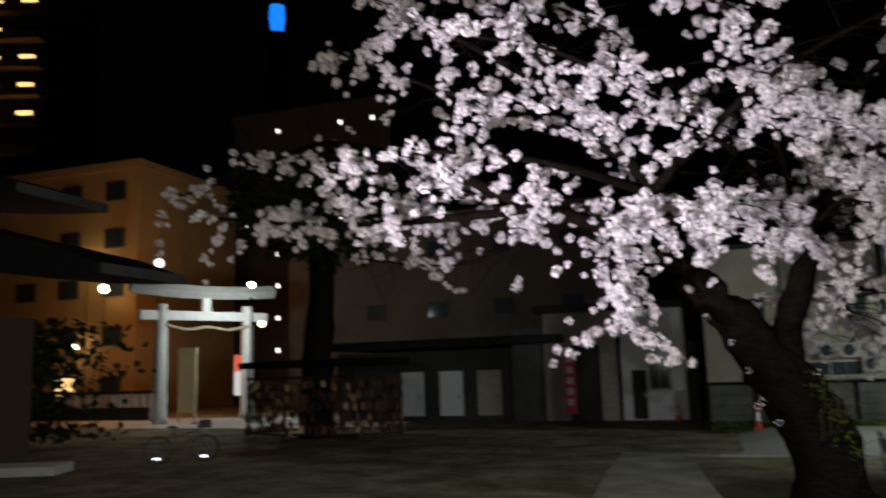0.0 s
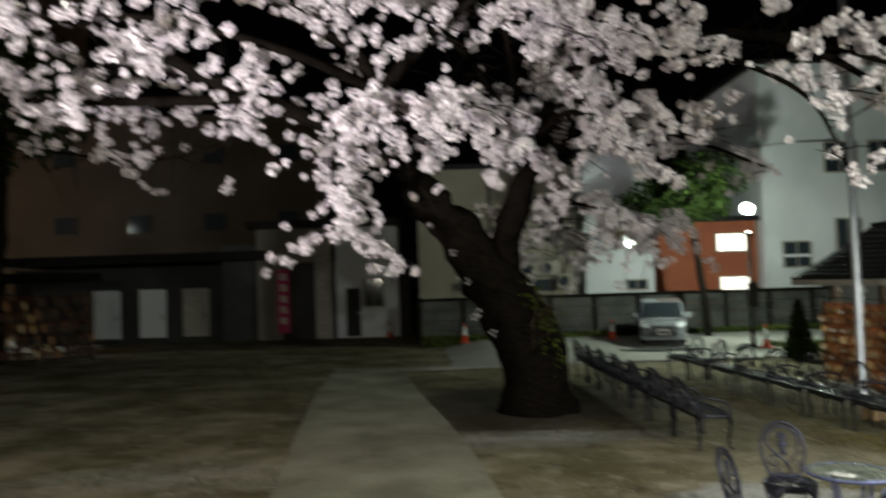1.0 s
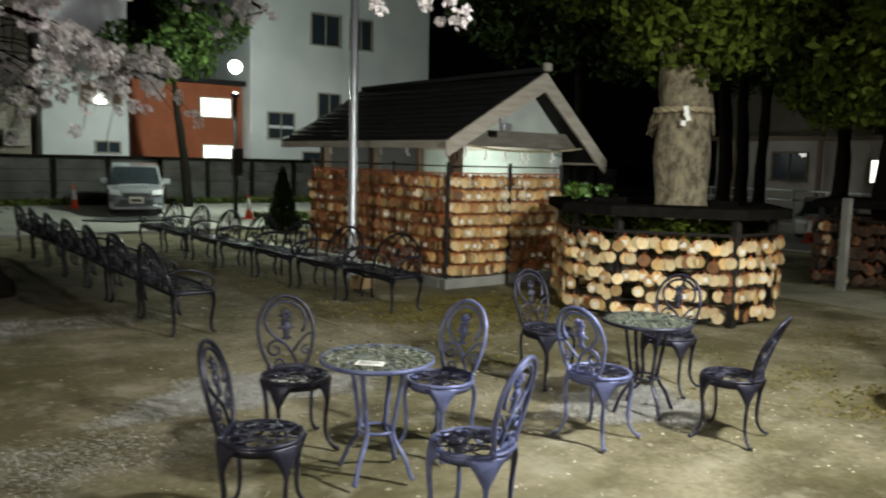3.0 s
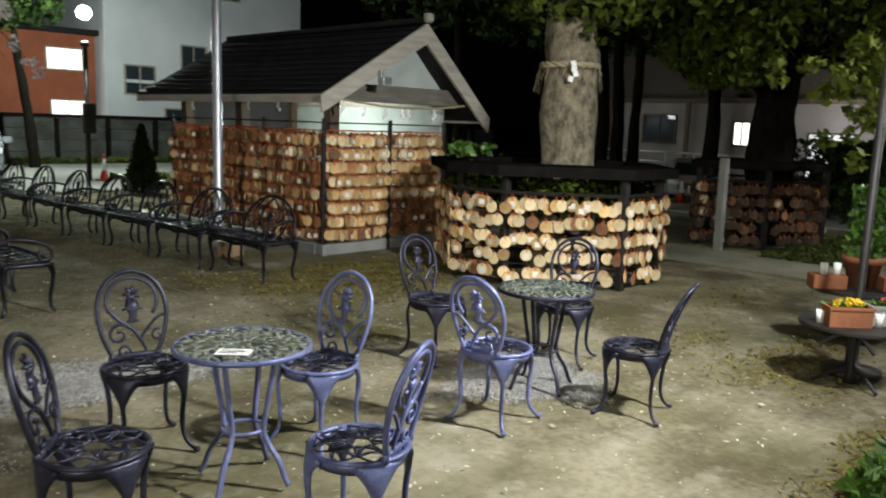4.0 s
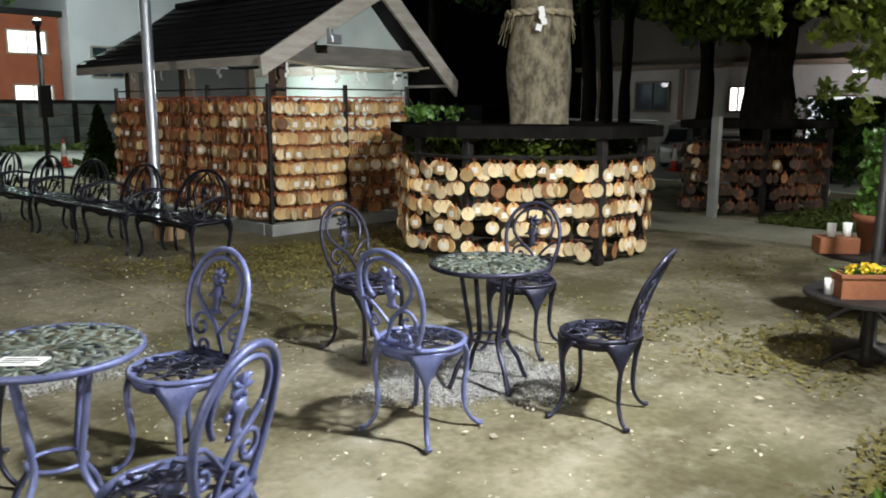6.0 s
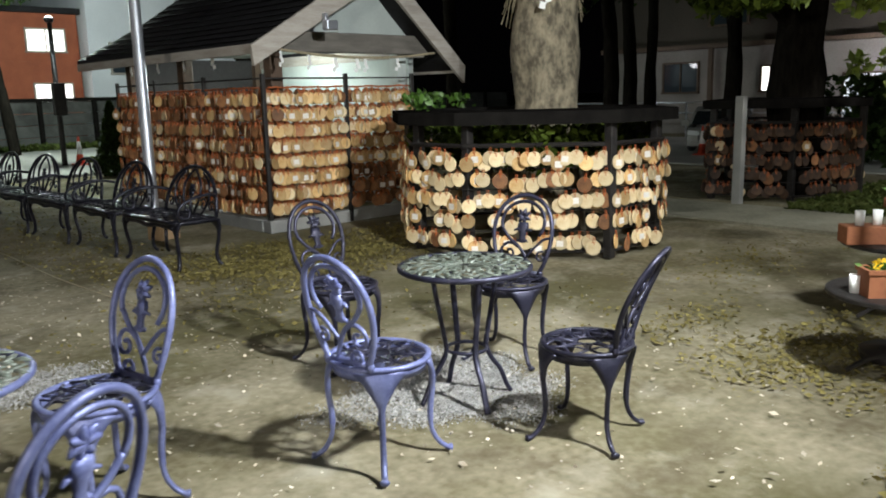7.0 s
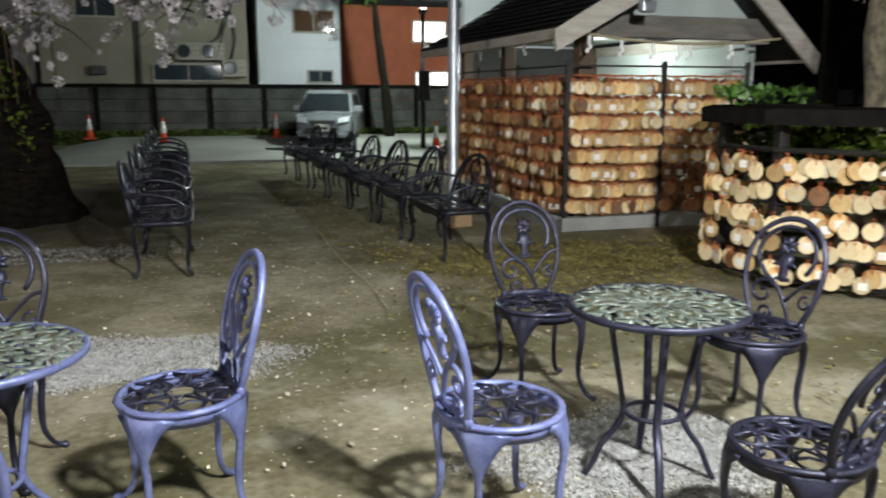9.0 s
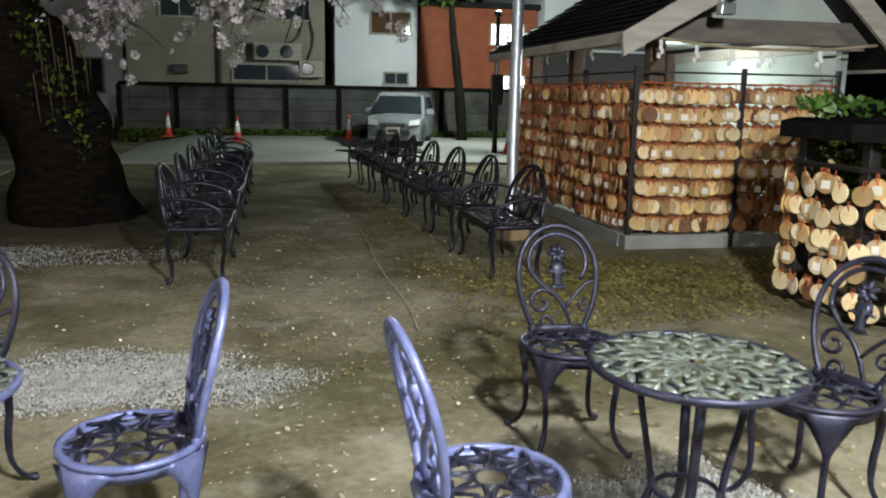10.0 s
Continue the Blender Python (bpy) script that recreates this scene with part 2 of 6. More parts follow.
CHROME = mat("bright_chrome", (0.75, 0.76, 0.78), (0.6, 0.6, 0.62), 6, 0.15, 1.0, 0)
HEADLIGHT = mat("clear_headlight", (0.85, 0.87, 0.9), (0.7, 0.72, 0.75), 10, 0.1, 0.3, 0)
CONE_RED = mat("red_cone_plastic", (0.62, 0.07, 0.03), (0.5, 0.05, 0.02), 6, 0.5, 0, 0)
CONE_WHITE = mat("white_reflective_band", (0.85, 0.85, 0.85), (0.8, 0.8, 0.8), 6, 0.35, 0, 0)
# Emission stands in for the light that the wheel reflectors throw back.
REFLECTOR = glow("glowing_reflector", (0.9, 0.92, 1.0), 3.0)
STONE_WHITE = mat("pale_granite", (0.60, 0.60, 0.58), (0.50, 0.50, 0.48), 4, 0.7, 0, 0.2, 60)
TERRACOTTA = mat("terracotta", (0.26, 0.095, 0.04), (0.20, 0.07, 0.03), 6, 0.8, 0, 0.3, 50)
FLOWER_YELLOW = mat("yellow_petals", (0.85, 0.62, 0.02), (0.8, 0.5, 0.02), 6, 0.7, 0, 0, 50, 0, 0.3)
FLOWER_PINK = mat("pink_petals", (0.8, 0.12, 0.18), (0.75, 0.25, 0.05), 1.5, 0.7, 0, 0, 50, 0, 0.3)
PINK_CLOTH = mat("pink_banner_cloth", (0.70, 0.08, 0.22), (0.6, 0.06, 0.18), 4, 0.8, 0, 0.2)
for dull in (BARK_CHERRY, BARK_DARK, TARRED, DIRT, HOUSE_GREY, TOWER_WALL, LEAF, LEAF_DARK, WALL_CONC, GRASS, LEAF_DRY):
    dull.node_tree.nodes["Principled BSDF"].inputs["Specular IOR Level"].default_value = 0.08
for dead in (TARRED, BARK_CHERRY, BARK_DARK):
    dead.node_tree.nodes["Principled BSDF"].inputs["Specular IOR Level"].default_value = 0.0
ROOF_DARK.node_tree.nodes["Principled BSDF"].inputs["Specular IOR Level"].default_value = 0.25
CARD = mat("brown_cardboard", (0.36, 0.24, 0.13), (0.30, 0.20, 0.11), 5, 0.9)
CLAD_DARK = mat("dark_metal_cladding", (0.05, 0.052, 0.055), (0.075, 0.077, 0.08), 2, 0.6, 0.2, 0.2)

# ---- mesh helpers ----


def part(name, bm, material, parent=None, label="", smooth=False):
    me = bpy.data.meshes.new(name)
    bm.normal_update()
    bm.to_mesh(me)
    bm.free()
    me.materials.append(material)
    if smooth:
        me.shade_smooth()
    ob = new(name, me)
    if parent:
        ob.parent = parent
    if label:
        ob["label"] = label
    return ob


def piece(name, me, parent, m):
    """A part that shares the mesh me, at the pose m in its parent."""
    ob = new(name, me)
    ob.parent = parent
    ob.matrix_basis = m
    return ob


def thing(name, label, category, m=None, group="", kind=""):
    ob = new(name)
    ob.empty_display_size = 0.1
    if m is not None:
        ob.matrix_basis = m
    return tagged(ob, label, category, group, kind)


def box(bm, c, s, m=None, bevel=0.0):
    made = bmesh.ops.create_cube(bm, size=1.0, matrix=(m or Matrix()) @ Matrix.LocRotScale(c, None, s))
    if bevel:
        es = {e for v in made["verts"] for e in v.link_edges}
        bmesh.ops.bevel(bm, geom=list(es), offset=bevel, segments=2, affect="EDGES", profile=0.5)
    return bm


def boxes(*specs, bevel=0.0):
    bm = bmesh.new()
    for c, s in specs:
        box(bm, c, s, None, bevel)
    return bm


def tube(bm, pts, r, n=6, closed=False, side=None, wide=None):
    """A round or (with side and wide) flattened tube along points; r and wide are numbers or lists."""
    pts = [Vector(p) for p in pts]
    k = len(pts)
    rs = r if isinstance(r, (list, tuple)) else [r] * k
    ws = wide if isinstance(wide, (list, tuple)) else [wide] * k
    rings, ref = [], Vector(side) if side else None
    for i, p in enumerate(pts):
        t = (pts[(i + 1) % k] - pts[i - 1]) if closed else (pts[min(i + 1, k - 1)] - pts[max(i - 1, 0)])
        t.normalize()
        if side is None:
            if ref is None or abs(ref.dot(t)) > 0.98:
                ref = Vector((0, 0, 1)) if abs(t.z) < 0.8 else Vector((1, 0, 0))
            a = (ref - t * ref.dot(t)).normalized()
            ref = a
        else:
            a = (ref - t * ref.dot(t)).normalized()
        b = t.cross(a)
        w = ws[i] if ws[i] else rs[i]
        rings.append([bm.verts.new(p + a * (w * math.cos(q)) + b * (rs[i] * math.sin(q))) for q in (2 * math.pi * j / n for j in range(n))])
    for i in range(k if closed else k - 1):
        u, v = rings[i], rings[(i + 1) % k]
        for j in range(n):
            bm.faces.new((u[j], u[(j + 1) % n], v[(j + 1) % n], v[j]))
    if not closed:
        bm.faces.new(rings[0][::-1])
        bm.faces.new(rings[-1])
    return bm


def lathe(bm, profile, n=20, at=(0, 0, 0), wob=0.0):
    rings = []
    for r, z in profile:
        rings.append([bm.verts.new((at[0] + r * (1 + wob * math.sin(3 * q + 5 * z)) * math.cos(q), at[1] + r * (1 + wob * math.cos(4 * q + 3 * z)) * math.sin(q), at[2] + z)) for q in (2 * math.pi * j / n for j in range(n))])
    for u, v in zip(rings, rings[1:]):
        for j in range(n):
            bm.faces.new((u[j], u[(j + 1) % n], v[(j + 1) % n], v[j]))
    bm.faces.new(rings[0][::-1])
    bm.faces.new(rings[-1])
    return bm


def prism(bm, poly, z0, z1, m=None):
    """An upright prism over the polygon poly, turned by m."""
    m = m or Matrix()
    lo = [bm.verts.new(m @ Vector((x, y, z0))) for x, y in poly]
    hi = [bm.verts.new(m @ Vector((x, y, z1))) for x, y in poly]
    bm.faces.new(lo[::-1])
    bm.faces.new(hi)
    for i in range(len(poly)):
        j = (i + 1) % len(poly)
        bm.faces.new((lo[i], lo[j], hi[j], hi[i]))
    bmesh.ops.recalc_face_normals(bm, faces=bm.faces[:])
    return bm


def smooth_line(pts, steps=6):
    """Catmull-Rom through points."""
    p = [Vector(q) for q in pts]
    p = [2 * p[0] - p[1], *p, 2 * p[-1] - p[-2]]
    out = []
    for i in range(1, len(p) - 2):
        for s in range(steps):
            t = s / steps
            out.append(0.5 * (2 * p[i] + (p[i + 1] - p[i - 1]) * t + (2 * p[i - 1] - 5 * p[i] + 4 * p[i + 1] - p[i + 2]) * t * t + (3 * p[i] - p[i - 1] - 3 * p[i + 1] + p[i + 2]) * t ** 3))
    return [*out, p[-2]]


def flakes(name, centres, size, material, parent, long=1.0, flat=False, jitter=0.5, kind="stuff", label="", seed=1):
    """One mesh of many small bent leaves or petals, one at each centre."""
    rng = np.random.default_rng(seed)
    c = np.asarray(centres, float)
    n = len(c)
    a = rng.normal(size=(n, 3))
    if flat:
        a[:, 2] *= 0.15
    a /= np.linalg.norm(a, axis=1)[:, None]
    b = rng.normal(size=(n, 3))
    if flat:
        b[:, 2] *= 0.15
    b -= a * (a * b).sum(1)[:, None]
    b /= np.linalg.norm(b, axis=1)[:, None]
    s = size * (1 + jitter * rng.uniform(-1, 1, n))[:, None]
    up = np.cross(a, b) * s * (0.1 if flat else 0.25)
    v = np.stack([c - a * s * long, c - b * s * 0.8 + up, c + a * s * long, c + b * s * 0.8 + up], 1).reshape(-1, 3)
    me = bpy.data.meshes.new(name)
    me.vertices.add(4 * n)
    me.vertices.foreach_set("co", v.ravel())
    q = np.arange(4 * n).reshape(-1, 4)
    tris = np.concatenate([q[:, [0, 1, 2]], q[:, [0, 2, 3]]], 1).reshape(-1)
    me.loops.add(len(tris))
    me.loops.foreach_set("vertex_index", tris)
    me.polygons.add(2 * n)
    me.polygons.foreach_set("loop_start", np.arange(0, 6 * n, 3))
    me.update(calc_edges=True)
    me.validate()
    me.materials.append(material)
    ob = new(name, me)
    if parent:
        ob.parent = parent
    return tagged(ob, label, "", "", kind)


def blob_points(rng, centres, per, spread):
    c = np.repeat(np.asarray(centres, float), per, axis=0)
    d = rng.normal(size=c.shape)
    d /= np.linalg.norm(d, axis=1)[:, None]
    return c + d * (spread * rng.uniform(0.55, 1.0, len(c)) ** 0.6)[:, None]


# ---- ground, path, road ----
def ground_sheet():
    near = np.linspace(-30, 34, 129)
    far = np.array([40, 60, 100, 180, 320, 600])
    xs = np.concatenate([-far[::-1] - 4, near, far])
    bm = bmesh.new()
    grid = []
    for x in xs:
        row = []
        for y in xs + 6:
            z = 0.0
            if abs(x) < 30 and -20 < y < 36:
                z = 0.018 * noise.noise((x * 0.8, y * 0.8, 0)) + 0.008 * noise.noise((x * 2.3, y * 2.3, 4)) - 0.012
            row.append(bm.verts.new((x, y, z)))
        grid.append(row)
    for i in range(len(xs) - 1):
        for j in range(len(xs) - 1):
            bm.faces.new((grid[i][j], grid[i + 1][j], grid[i + 1][j + 1], grid[i][j + 1]))
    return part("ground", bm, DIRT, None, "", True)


tagged(ground_sheet(), "trodden brown dirt ground of a shrine yard", "ground", "", "structure")
path = part("pavement", prism(bmesh.new(), [(0.95, 4.0), (0.92, 6.0), (0.84, 7.4), (0.74, 8.8), (0.56, 10.9), (0.28, 13.1), (-0.1, 15.8), (-0.7, 21.0), (-2.4, 21.2), (-2.25, 16.5), (-1.9, 12.0), (-1.6, 8.8), (-1.35, 4.0)], -0.05, 0.012), PAVING)
tagged(path, "worn concrete footpath strip across the dirt", "footpath", "", "structure")
LANE_C = Vector((4.18, 4.1, 1.42))
LANE = Matrix.Translation(LANE_C) @ Matrix.Scale(0.86, 4) @ Matrix.Translation(-LANE_C)  # scales about the last camera to fit the view; wall foot rises 0.2 m
bm = bmesh.new()
rows = [[bm.verts.new((x, y, z if lift else -0.06)) for y, z in ((20.42, -0.1), (20.45, 0.035), (23.6, 0.16), (25.0, 0.195), (34.0, 0.2))] for x, lift in ((0.3, 0), (1.7, 1), (40.0, 1))]
for a, b in zip(rows, rows[1:]):
    for i in range(4):
        bm.faces.new((a[i], b[i], b[i + 1], a[i + 1]))
road = part("road", bm, ASPHALT)
tagged(road, "pale dusty asphalt lane behind the yard", "road", "", "structure")
lane_strip = part("pavement", prism(bmesh.new(), [(10.75, -6.0), (10.95, 6.0), (11.0, 9.0), (10.9, 19.5), (12.2, 19.5), (12.25, 9.0), (12.4, 6.0), (12.6, -6.0)], -0.05, 0.016), PAVING)
tagged(lane_strip, "worn pale path between the two fenced trees", "footpath", "", "structure")
kerb = part("kerb", boxes(((9.0, 20.42, 0.0), (19.4, 0.14, 0.1)), bevel=0.015), KERB)
tagged(kerb, "low grey concrete kerb along the lane", "kerb", "", "structure")
cross_road = part("road", boxes(((21.0, 8.5, 0.0), (8.0, 24.0, 0.03))), ASPHALT)
tagged(cross_road, "pale asphalt drive beyond the second tree", "road", "", "structure")

# ---- cast chairs and tables ----
def spiral(cx, cz, r0, turns, start, way=1, n=14):
    return [(cx + r0 * (1 - 0.8 * i / n) * math.cos(start + way * turns * 2 * math.pi * i / n), cz + r0 * (1 - 0.8 * i / n) * math.sin(start + way * turns * 2 * math.pi * i / n)) for i in range(n + 1)]


def cast_chair(m, label, material, group, lean=0.27):
    """A cast chair: open round seat, oval scrolled back, four cabriole legs. It faces +y."""
    ob = thing("cast_metal_chair", label, "chair", m, group)
    bm = bmesh.new()
    ring = [(0.2 * math.cos(a), 0.195 * math.sin(a), 0.425) for a in (2 * math.pi * i / 28 for i in range(28))]
    tube(bm, ring, 0.014, 6, True, (0, 0, 1), 0.011)
    tube(bm, [(0.19 * math.cos(a), 0.185 * math.sin(a), 0.402) for a in (2 * math.pi * i / 28 for i in range(28))], 0.009, 4, True, (0, 0, 1), 0.028)
    part("seat_rim", bm, material, ob, "", True)
    bm = bmesh.new()
    tube(bm, [(0.05 * math.cos(a), 0.05 * math.sin(a), 0.43) for a in (2 * math.pi * i / 12 for i in range(12))], 0.009, 4, True, (0, 0, 1), 0.005)
    for k in range(8):
        a = 2 * math.pi * k / 8
        q = Matrix.Rotation(a, 3, "Z")
        for s in (1, -1):
            tube(bm, [q @ Vector(p) for p in ((0.05, 0, 0.43), (0.09, s * 0.03, 0.433), (0.14, s * 0.05, 0.433), (0.17, s * 0.03, 0.43), (0.192, s * 0.012, 0.428))], 0.009, 4, False, (0, 0, 1), 0.005)
        tube(bm, [q @ Vector(p) for p in ((0.13, 0.045, 0.432), (0.115, 0.0, 0.434), (0.13, -0.045, 0.432))], 0.012, 4, False, (0, 0, 1), 0.004)
    part("seat", bm, CAST_DARK if material == CAST_DARK else CAST_MID, ob, "dark openwork seat", True)

    def back(x, v, off=0.0):
        return (x, -0.165 - 0.11 * v - 4.9 * (lean - 0.215) * v * v + off, 0.43 + 0.965 * v)

    bm = bmesh.new()
    half = [(0.102, 0.0), (0.132, 0.055), (0.160, 0.14), (0.174, 0.235), (0.162, 0.325), (0.122, 0.398), (0.062, 0.440)]
    arch = smooth_line([back(x, v) for x, v in half] + [back(0, 0.454)] + [back(-x, v) for x, v in half[::-1]], 4)
    tube(bm, arch, 0.0128, 6)
    part("back_frame", bm, material, ob, "", True)
    bm = bmesh.new()
    tube(bm, [back(-0.115, 0.0), back(-0.05, 0.006), back(0.05, 0.006), back(0.115, 0.0)], 0.010, 6, False, (0, 0, 1), 0.022)
    for sx in (-1, 1):
        tube(bm, [back(sx * 0.116, -0.012), back(sx * 0.118, 0.012), back(sx * 0.116, 0.035)], [0.014, 0.017, 0.008], 6)
    part("back_rail", bm, material, ob, "", True)
    bm = bmesh.new()
    ring = [back(0.128 * math.sin(a), 0.30 + 0.118 * math.cos(a)) for a in (math.pi * (i / 16 - 0.72) for i in range(23))]
    tube(bm, ring, 0.0105, 5)
    sweep = smooth_line([back(0.116, 0.255), back(0.075, 0.205), back(0.012, 0.155), back(-0.03, 0.09), back(-0.062, 0.012)], 5)
    tube(bm, sweep, [0.0105] * (len(sweep) - 5) + [0.010, 0.009, 0.009, 0.008, 0.008], 5)
    tube(bm, smooth_line([back(-0.172, 0.215), back(-0.13, 0.205), back(-0.085, 0.165), back(-0.03, 0.10)], 4), 0.0085, 5)
    tube(bm, smooth_line([back(-0.03, 0.195), back(0.0, 0.187), back(0.03, 0.195)], 3), 0.008, 5)
    tube(bm, [back(x, z) for x, z in spiral(0.075, 0.125, 0.062, 1.25, 2.6, -1)], [0.009] * 10 + [0.008, 0.007, 0.007, 0.008, 0.011], 5)
    tube(bm, [back(x, z) for x, z in spiral(0.058, 0.036, 0.036, 1.1, 3.6, -1)], [0.008] * 11 + [0.007, 0.007, 0.008, 0.010], 5)
    tube(bm, [back(-x, z) for x, z in spiral(0.118, 0.105, 0.034, 1.1, 1.2, 1)], 0.007, 5)
    part("scrollwork", bm, material, ob, "", True)
    bm = bmesh.new()
    tube(bm, [back(0, 0.185), back(0, 0.205), back(0, 0.235), back(0, 0.27), back(0, 0.30)], [0.006, 0.012, 0.010, 0.016, 0.01], 6, False, (1, 0, 0), [0.04, 0.02, 0.022, 0.036, 0.03])
    for sx in (-1, 1):
        tube(bm, [back(0, 0.24), back(sx * 0.03, 0.262, 0.006), back(sx * 0.052, 0.252)], [0.007, 0.010, 0.005], 5)
    for k in range(7):
        a = 2 * math.pi * k / 7
        tube(bm, [back(0, 0.335), back(0.02 * math.cos(a), 0.335 + 0.02 * math.sin(a), 0.01), back(0.044 * math.cos(a), 0.335 + 0.044 * math.sin(a))], [0.008, 0.014, 0.006], 5)
    part("flower_motif", bm, material, ob, "", True)
    for k in range(4):
        bm = bmesh.new()
        a = math.pi / 4 + k * math.pi / 2
        d, s = Vector((math.cos(a), math.sin(a), 0)), (-math.sin(a), math.cos(a), 0)
        line = smooth_line([d * r + Vector((0, 0, z)) for r, z in ((0.188, 0.412), (0.206, 0.365), (0.210, 0.285), (0.200, 0.19), (0.203, 0.10), (0.232, 0.04), (0.268, 0.012), (0.288, 0.010))], 4)
        n = len(line) - 1
        wide = [max(0.0125, 0.105 * (1 - 2.9 * i / n)) + 0.007 * (i >= n - 3) for i in range(n + 1)]
        thick = [0.0135 - 0.003 * (n // 2 < i < n - 3) for i in range(n + 1)]
        tube(bm, line, thick, 6, False, s, wide)
        part("leg", bm, material, ob, "", True)
    return ob


def cast_bench(m, label):
    """A two-seat cast garden bench: openwork seat, domed scrolled back, curled arms. It faces +y."""
    ob = thing("garden_bench", label, "bench", m, "benches lined up along the path")
    bm = bmesh.new()
    rim = smooth_line([(-0.5, -0.19, 0.42), (-0.3, -0.21, 0.415), (0.3, -0.21, 0.415), (0.5, -0.19, 0.42), (0.53, 0.0, 0.42), (0.5, 0.2, 0.42), (0.25, 0.225, 0.425), (-0.25, 0.225, 0.425), (-0.5, 0.2, 0.42), (-0.53, 0.0, 0.42), (-0.5, -0.19, 0.42)], 4)
    tube(bm, rim[:-1], 0.013, 5, True, (0, 0, 1), 0.022)
    part("seat_rim", bm, CAST_DARK, ob, "", True)
    bm = bmesh.new()
    for k in range(12):
        x = -0.46 + 0.92 * k / 11
        b = 0.035 if k % 2 else -0.035
        tube(bm, smooth_line([(x, -0.2, 0.42), (x + b, -0.1, 0.424), (x - b, 0.03, 0.426), (x + b, 0.13, 0.424), (x, 0.215, 0.42)], 2), 0.013, 4, False, (0, 0, 1), 0.006)
    for y in (-0.1, 0.02, 0.13):
        tube(bm, [(-0.52, y, 0.421), (0.0, y + 0.012, 0.423), (0.52, y, 0.421)], 0.012, 4, False, (0, 0, 1), 0.006)
    part("seat", bm, CAST_DARK, ob, "", True)

    def back(x, z):
        v = z - 0.42
        return (x, -0.2 - 0.16 * v - 0.16 * v * v, z)

    bm = bmesh.new()
    tube(bm, [back(0.47 * math.cos(a) * (1 - 0.06 * math.sin(a)), 0.43 + 0.42 * math.sin(a) ** 0.8) for a in (math.pi * i / 24 for i in range(25))], 0.017, 6)
    part("back_frame", bm, CAST_DARK, ob, "", True)
    bm = bmesh.new()
    for sx in (-1, 1):
        tube(bm, smooth_line([back(sx * x, z) for x, z in ((0.06, 0.43), (0.14, 0.55), (0.15, 0.68), (0.08, 0.77), (0.0, 0.83))], 4), 0.012, 5)
        tube(bm, smooth_line([back(sx * x, z) for x, z in ((0.2, 0.43), (0.3, 0.54), (0.31, 0.66), (0.24, 0.75), (0.16, 0.8))], 4), 0.011, 5)
        tube(bm, [back(sx * (x + 0.23), z + 0.42) for x, z in spiral(0.0, 0.1, 0.06, 1.2, 2.6, -1)], 0.009, 5)
        tube(bm, [back(sx * (x + 0.37), z + 0.42) for x, z in spiral(0.0, 0.09, 0.055, 1.1, 0.6, 1)], 0.009, 5)
    part("scrollwork", bm, CAST_DARK, ob, "", True)
    bm = bmesh.new()
    for k in range(6):
        a = 2 * math.pi * k / 6
        tube(bm, [back(0, 0.64), back(0.03 * math.cos(a), 0.64 + 0.03 * math.sin(a)), back(0.06 * math.cos(a), 0.64 + 0.06 * math.sin(a))], [0.01, 0.017, 0.007], 5)
    tube(bm, [back(0, 0.43), back(0, 0.5), back(0, 0.6)], [0.02, 0.012, 0.012], 6)
    part("flower_motif", bm, CAST_DARK, ob, "", True)
    for side in (-1, 1):
        bm = bmesh.new()
        tube(bm, smooth_line([(side * 0.45, -0.23, 0.62), (side * 0.52, -0.1, 0.645), (side * 0.54, 0.06, 0.62), (side * 0.535, 0.17, 0.56), (side * 0.53, 0.18, 0.48), (side * 0.53, 0.1, 0.46), (side * 0.53, 0.08, 0.52), (side * 0.53, 0.12, 0.54)], 4), 0.0145, 6)
        part("armrest", bm, CAST_DARK, ob, "", True)
        for fy in (-1, 1):
            bm = bmesh.new()
            line = smooth_line([(side * 0.48, fy * 0.185, 0.41), (side * 0.5, fy * 0.2, 0.34), (side * 0.495, fy * 0.195, 0.25), (side * 0.475, fy * 0.18, 0.14), (side * 0.48, fy * 0.185, 0.05), (side * 0.505, fy * 0.21, 0.012)], 4)
            n = len(line) - 1
            tube(bm, line, 0.017, 6, False, (1, 0, 0), [max(0.017, 0.1 * (1 - 2.8 * k / n)) for k in range(n + 1)])
            part("leg", bm, CAST_DARK, ob, "", True)
    bm = bmesh.new()
    tube(bm, smooth_line([(-0.46, 0.205, 0.38), (-0.2, 0.215, 0.395), (0, 0.22, 0.375), (0.2, 0.215, 0.395), (0.46, 0.205, 0.38)], 4), 0.009, 5, False, (0, 0, 1), 0.024)
    part("apron", bm, CAST_DARK, ob, "", True)
    return ob


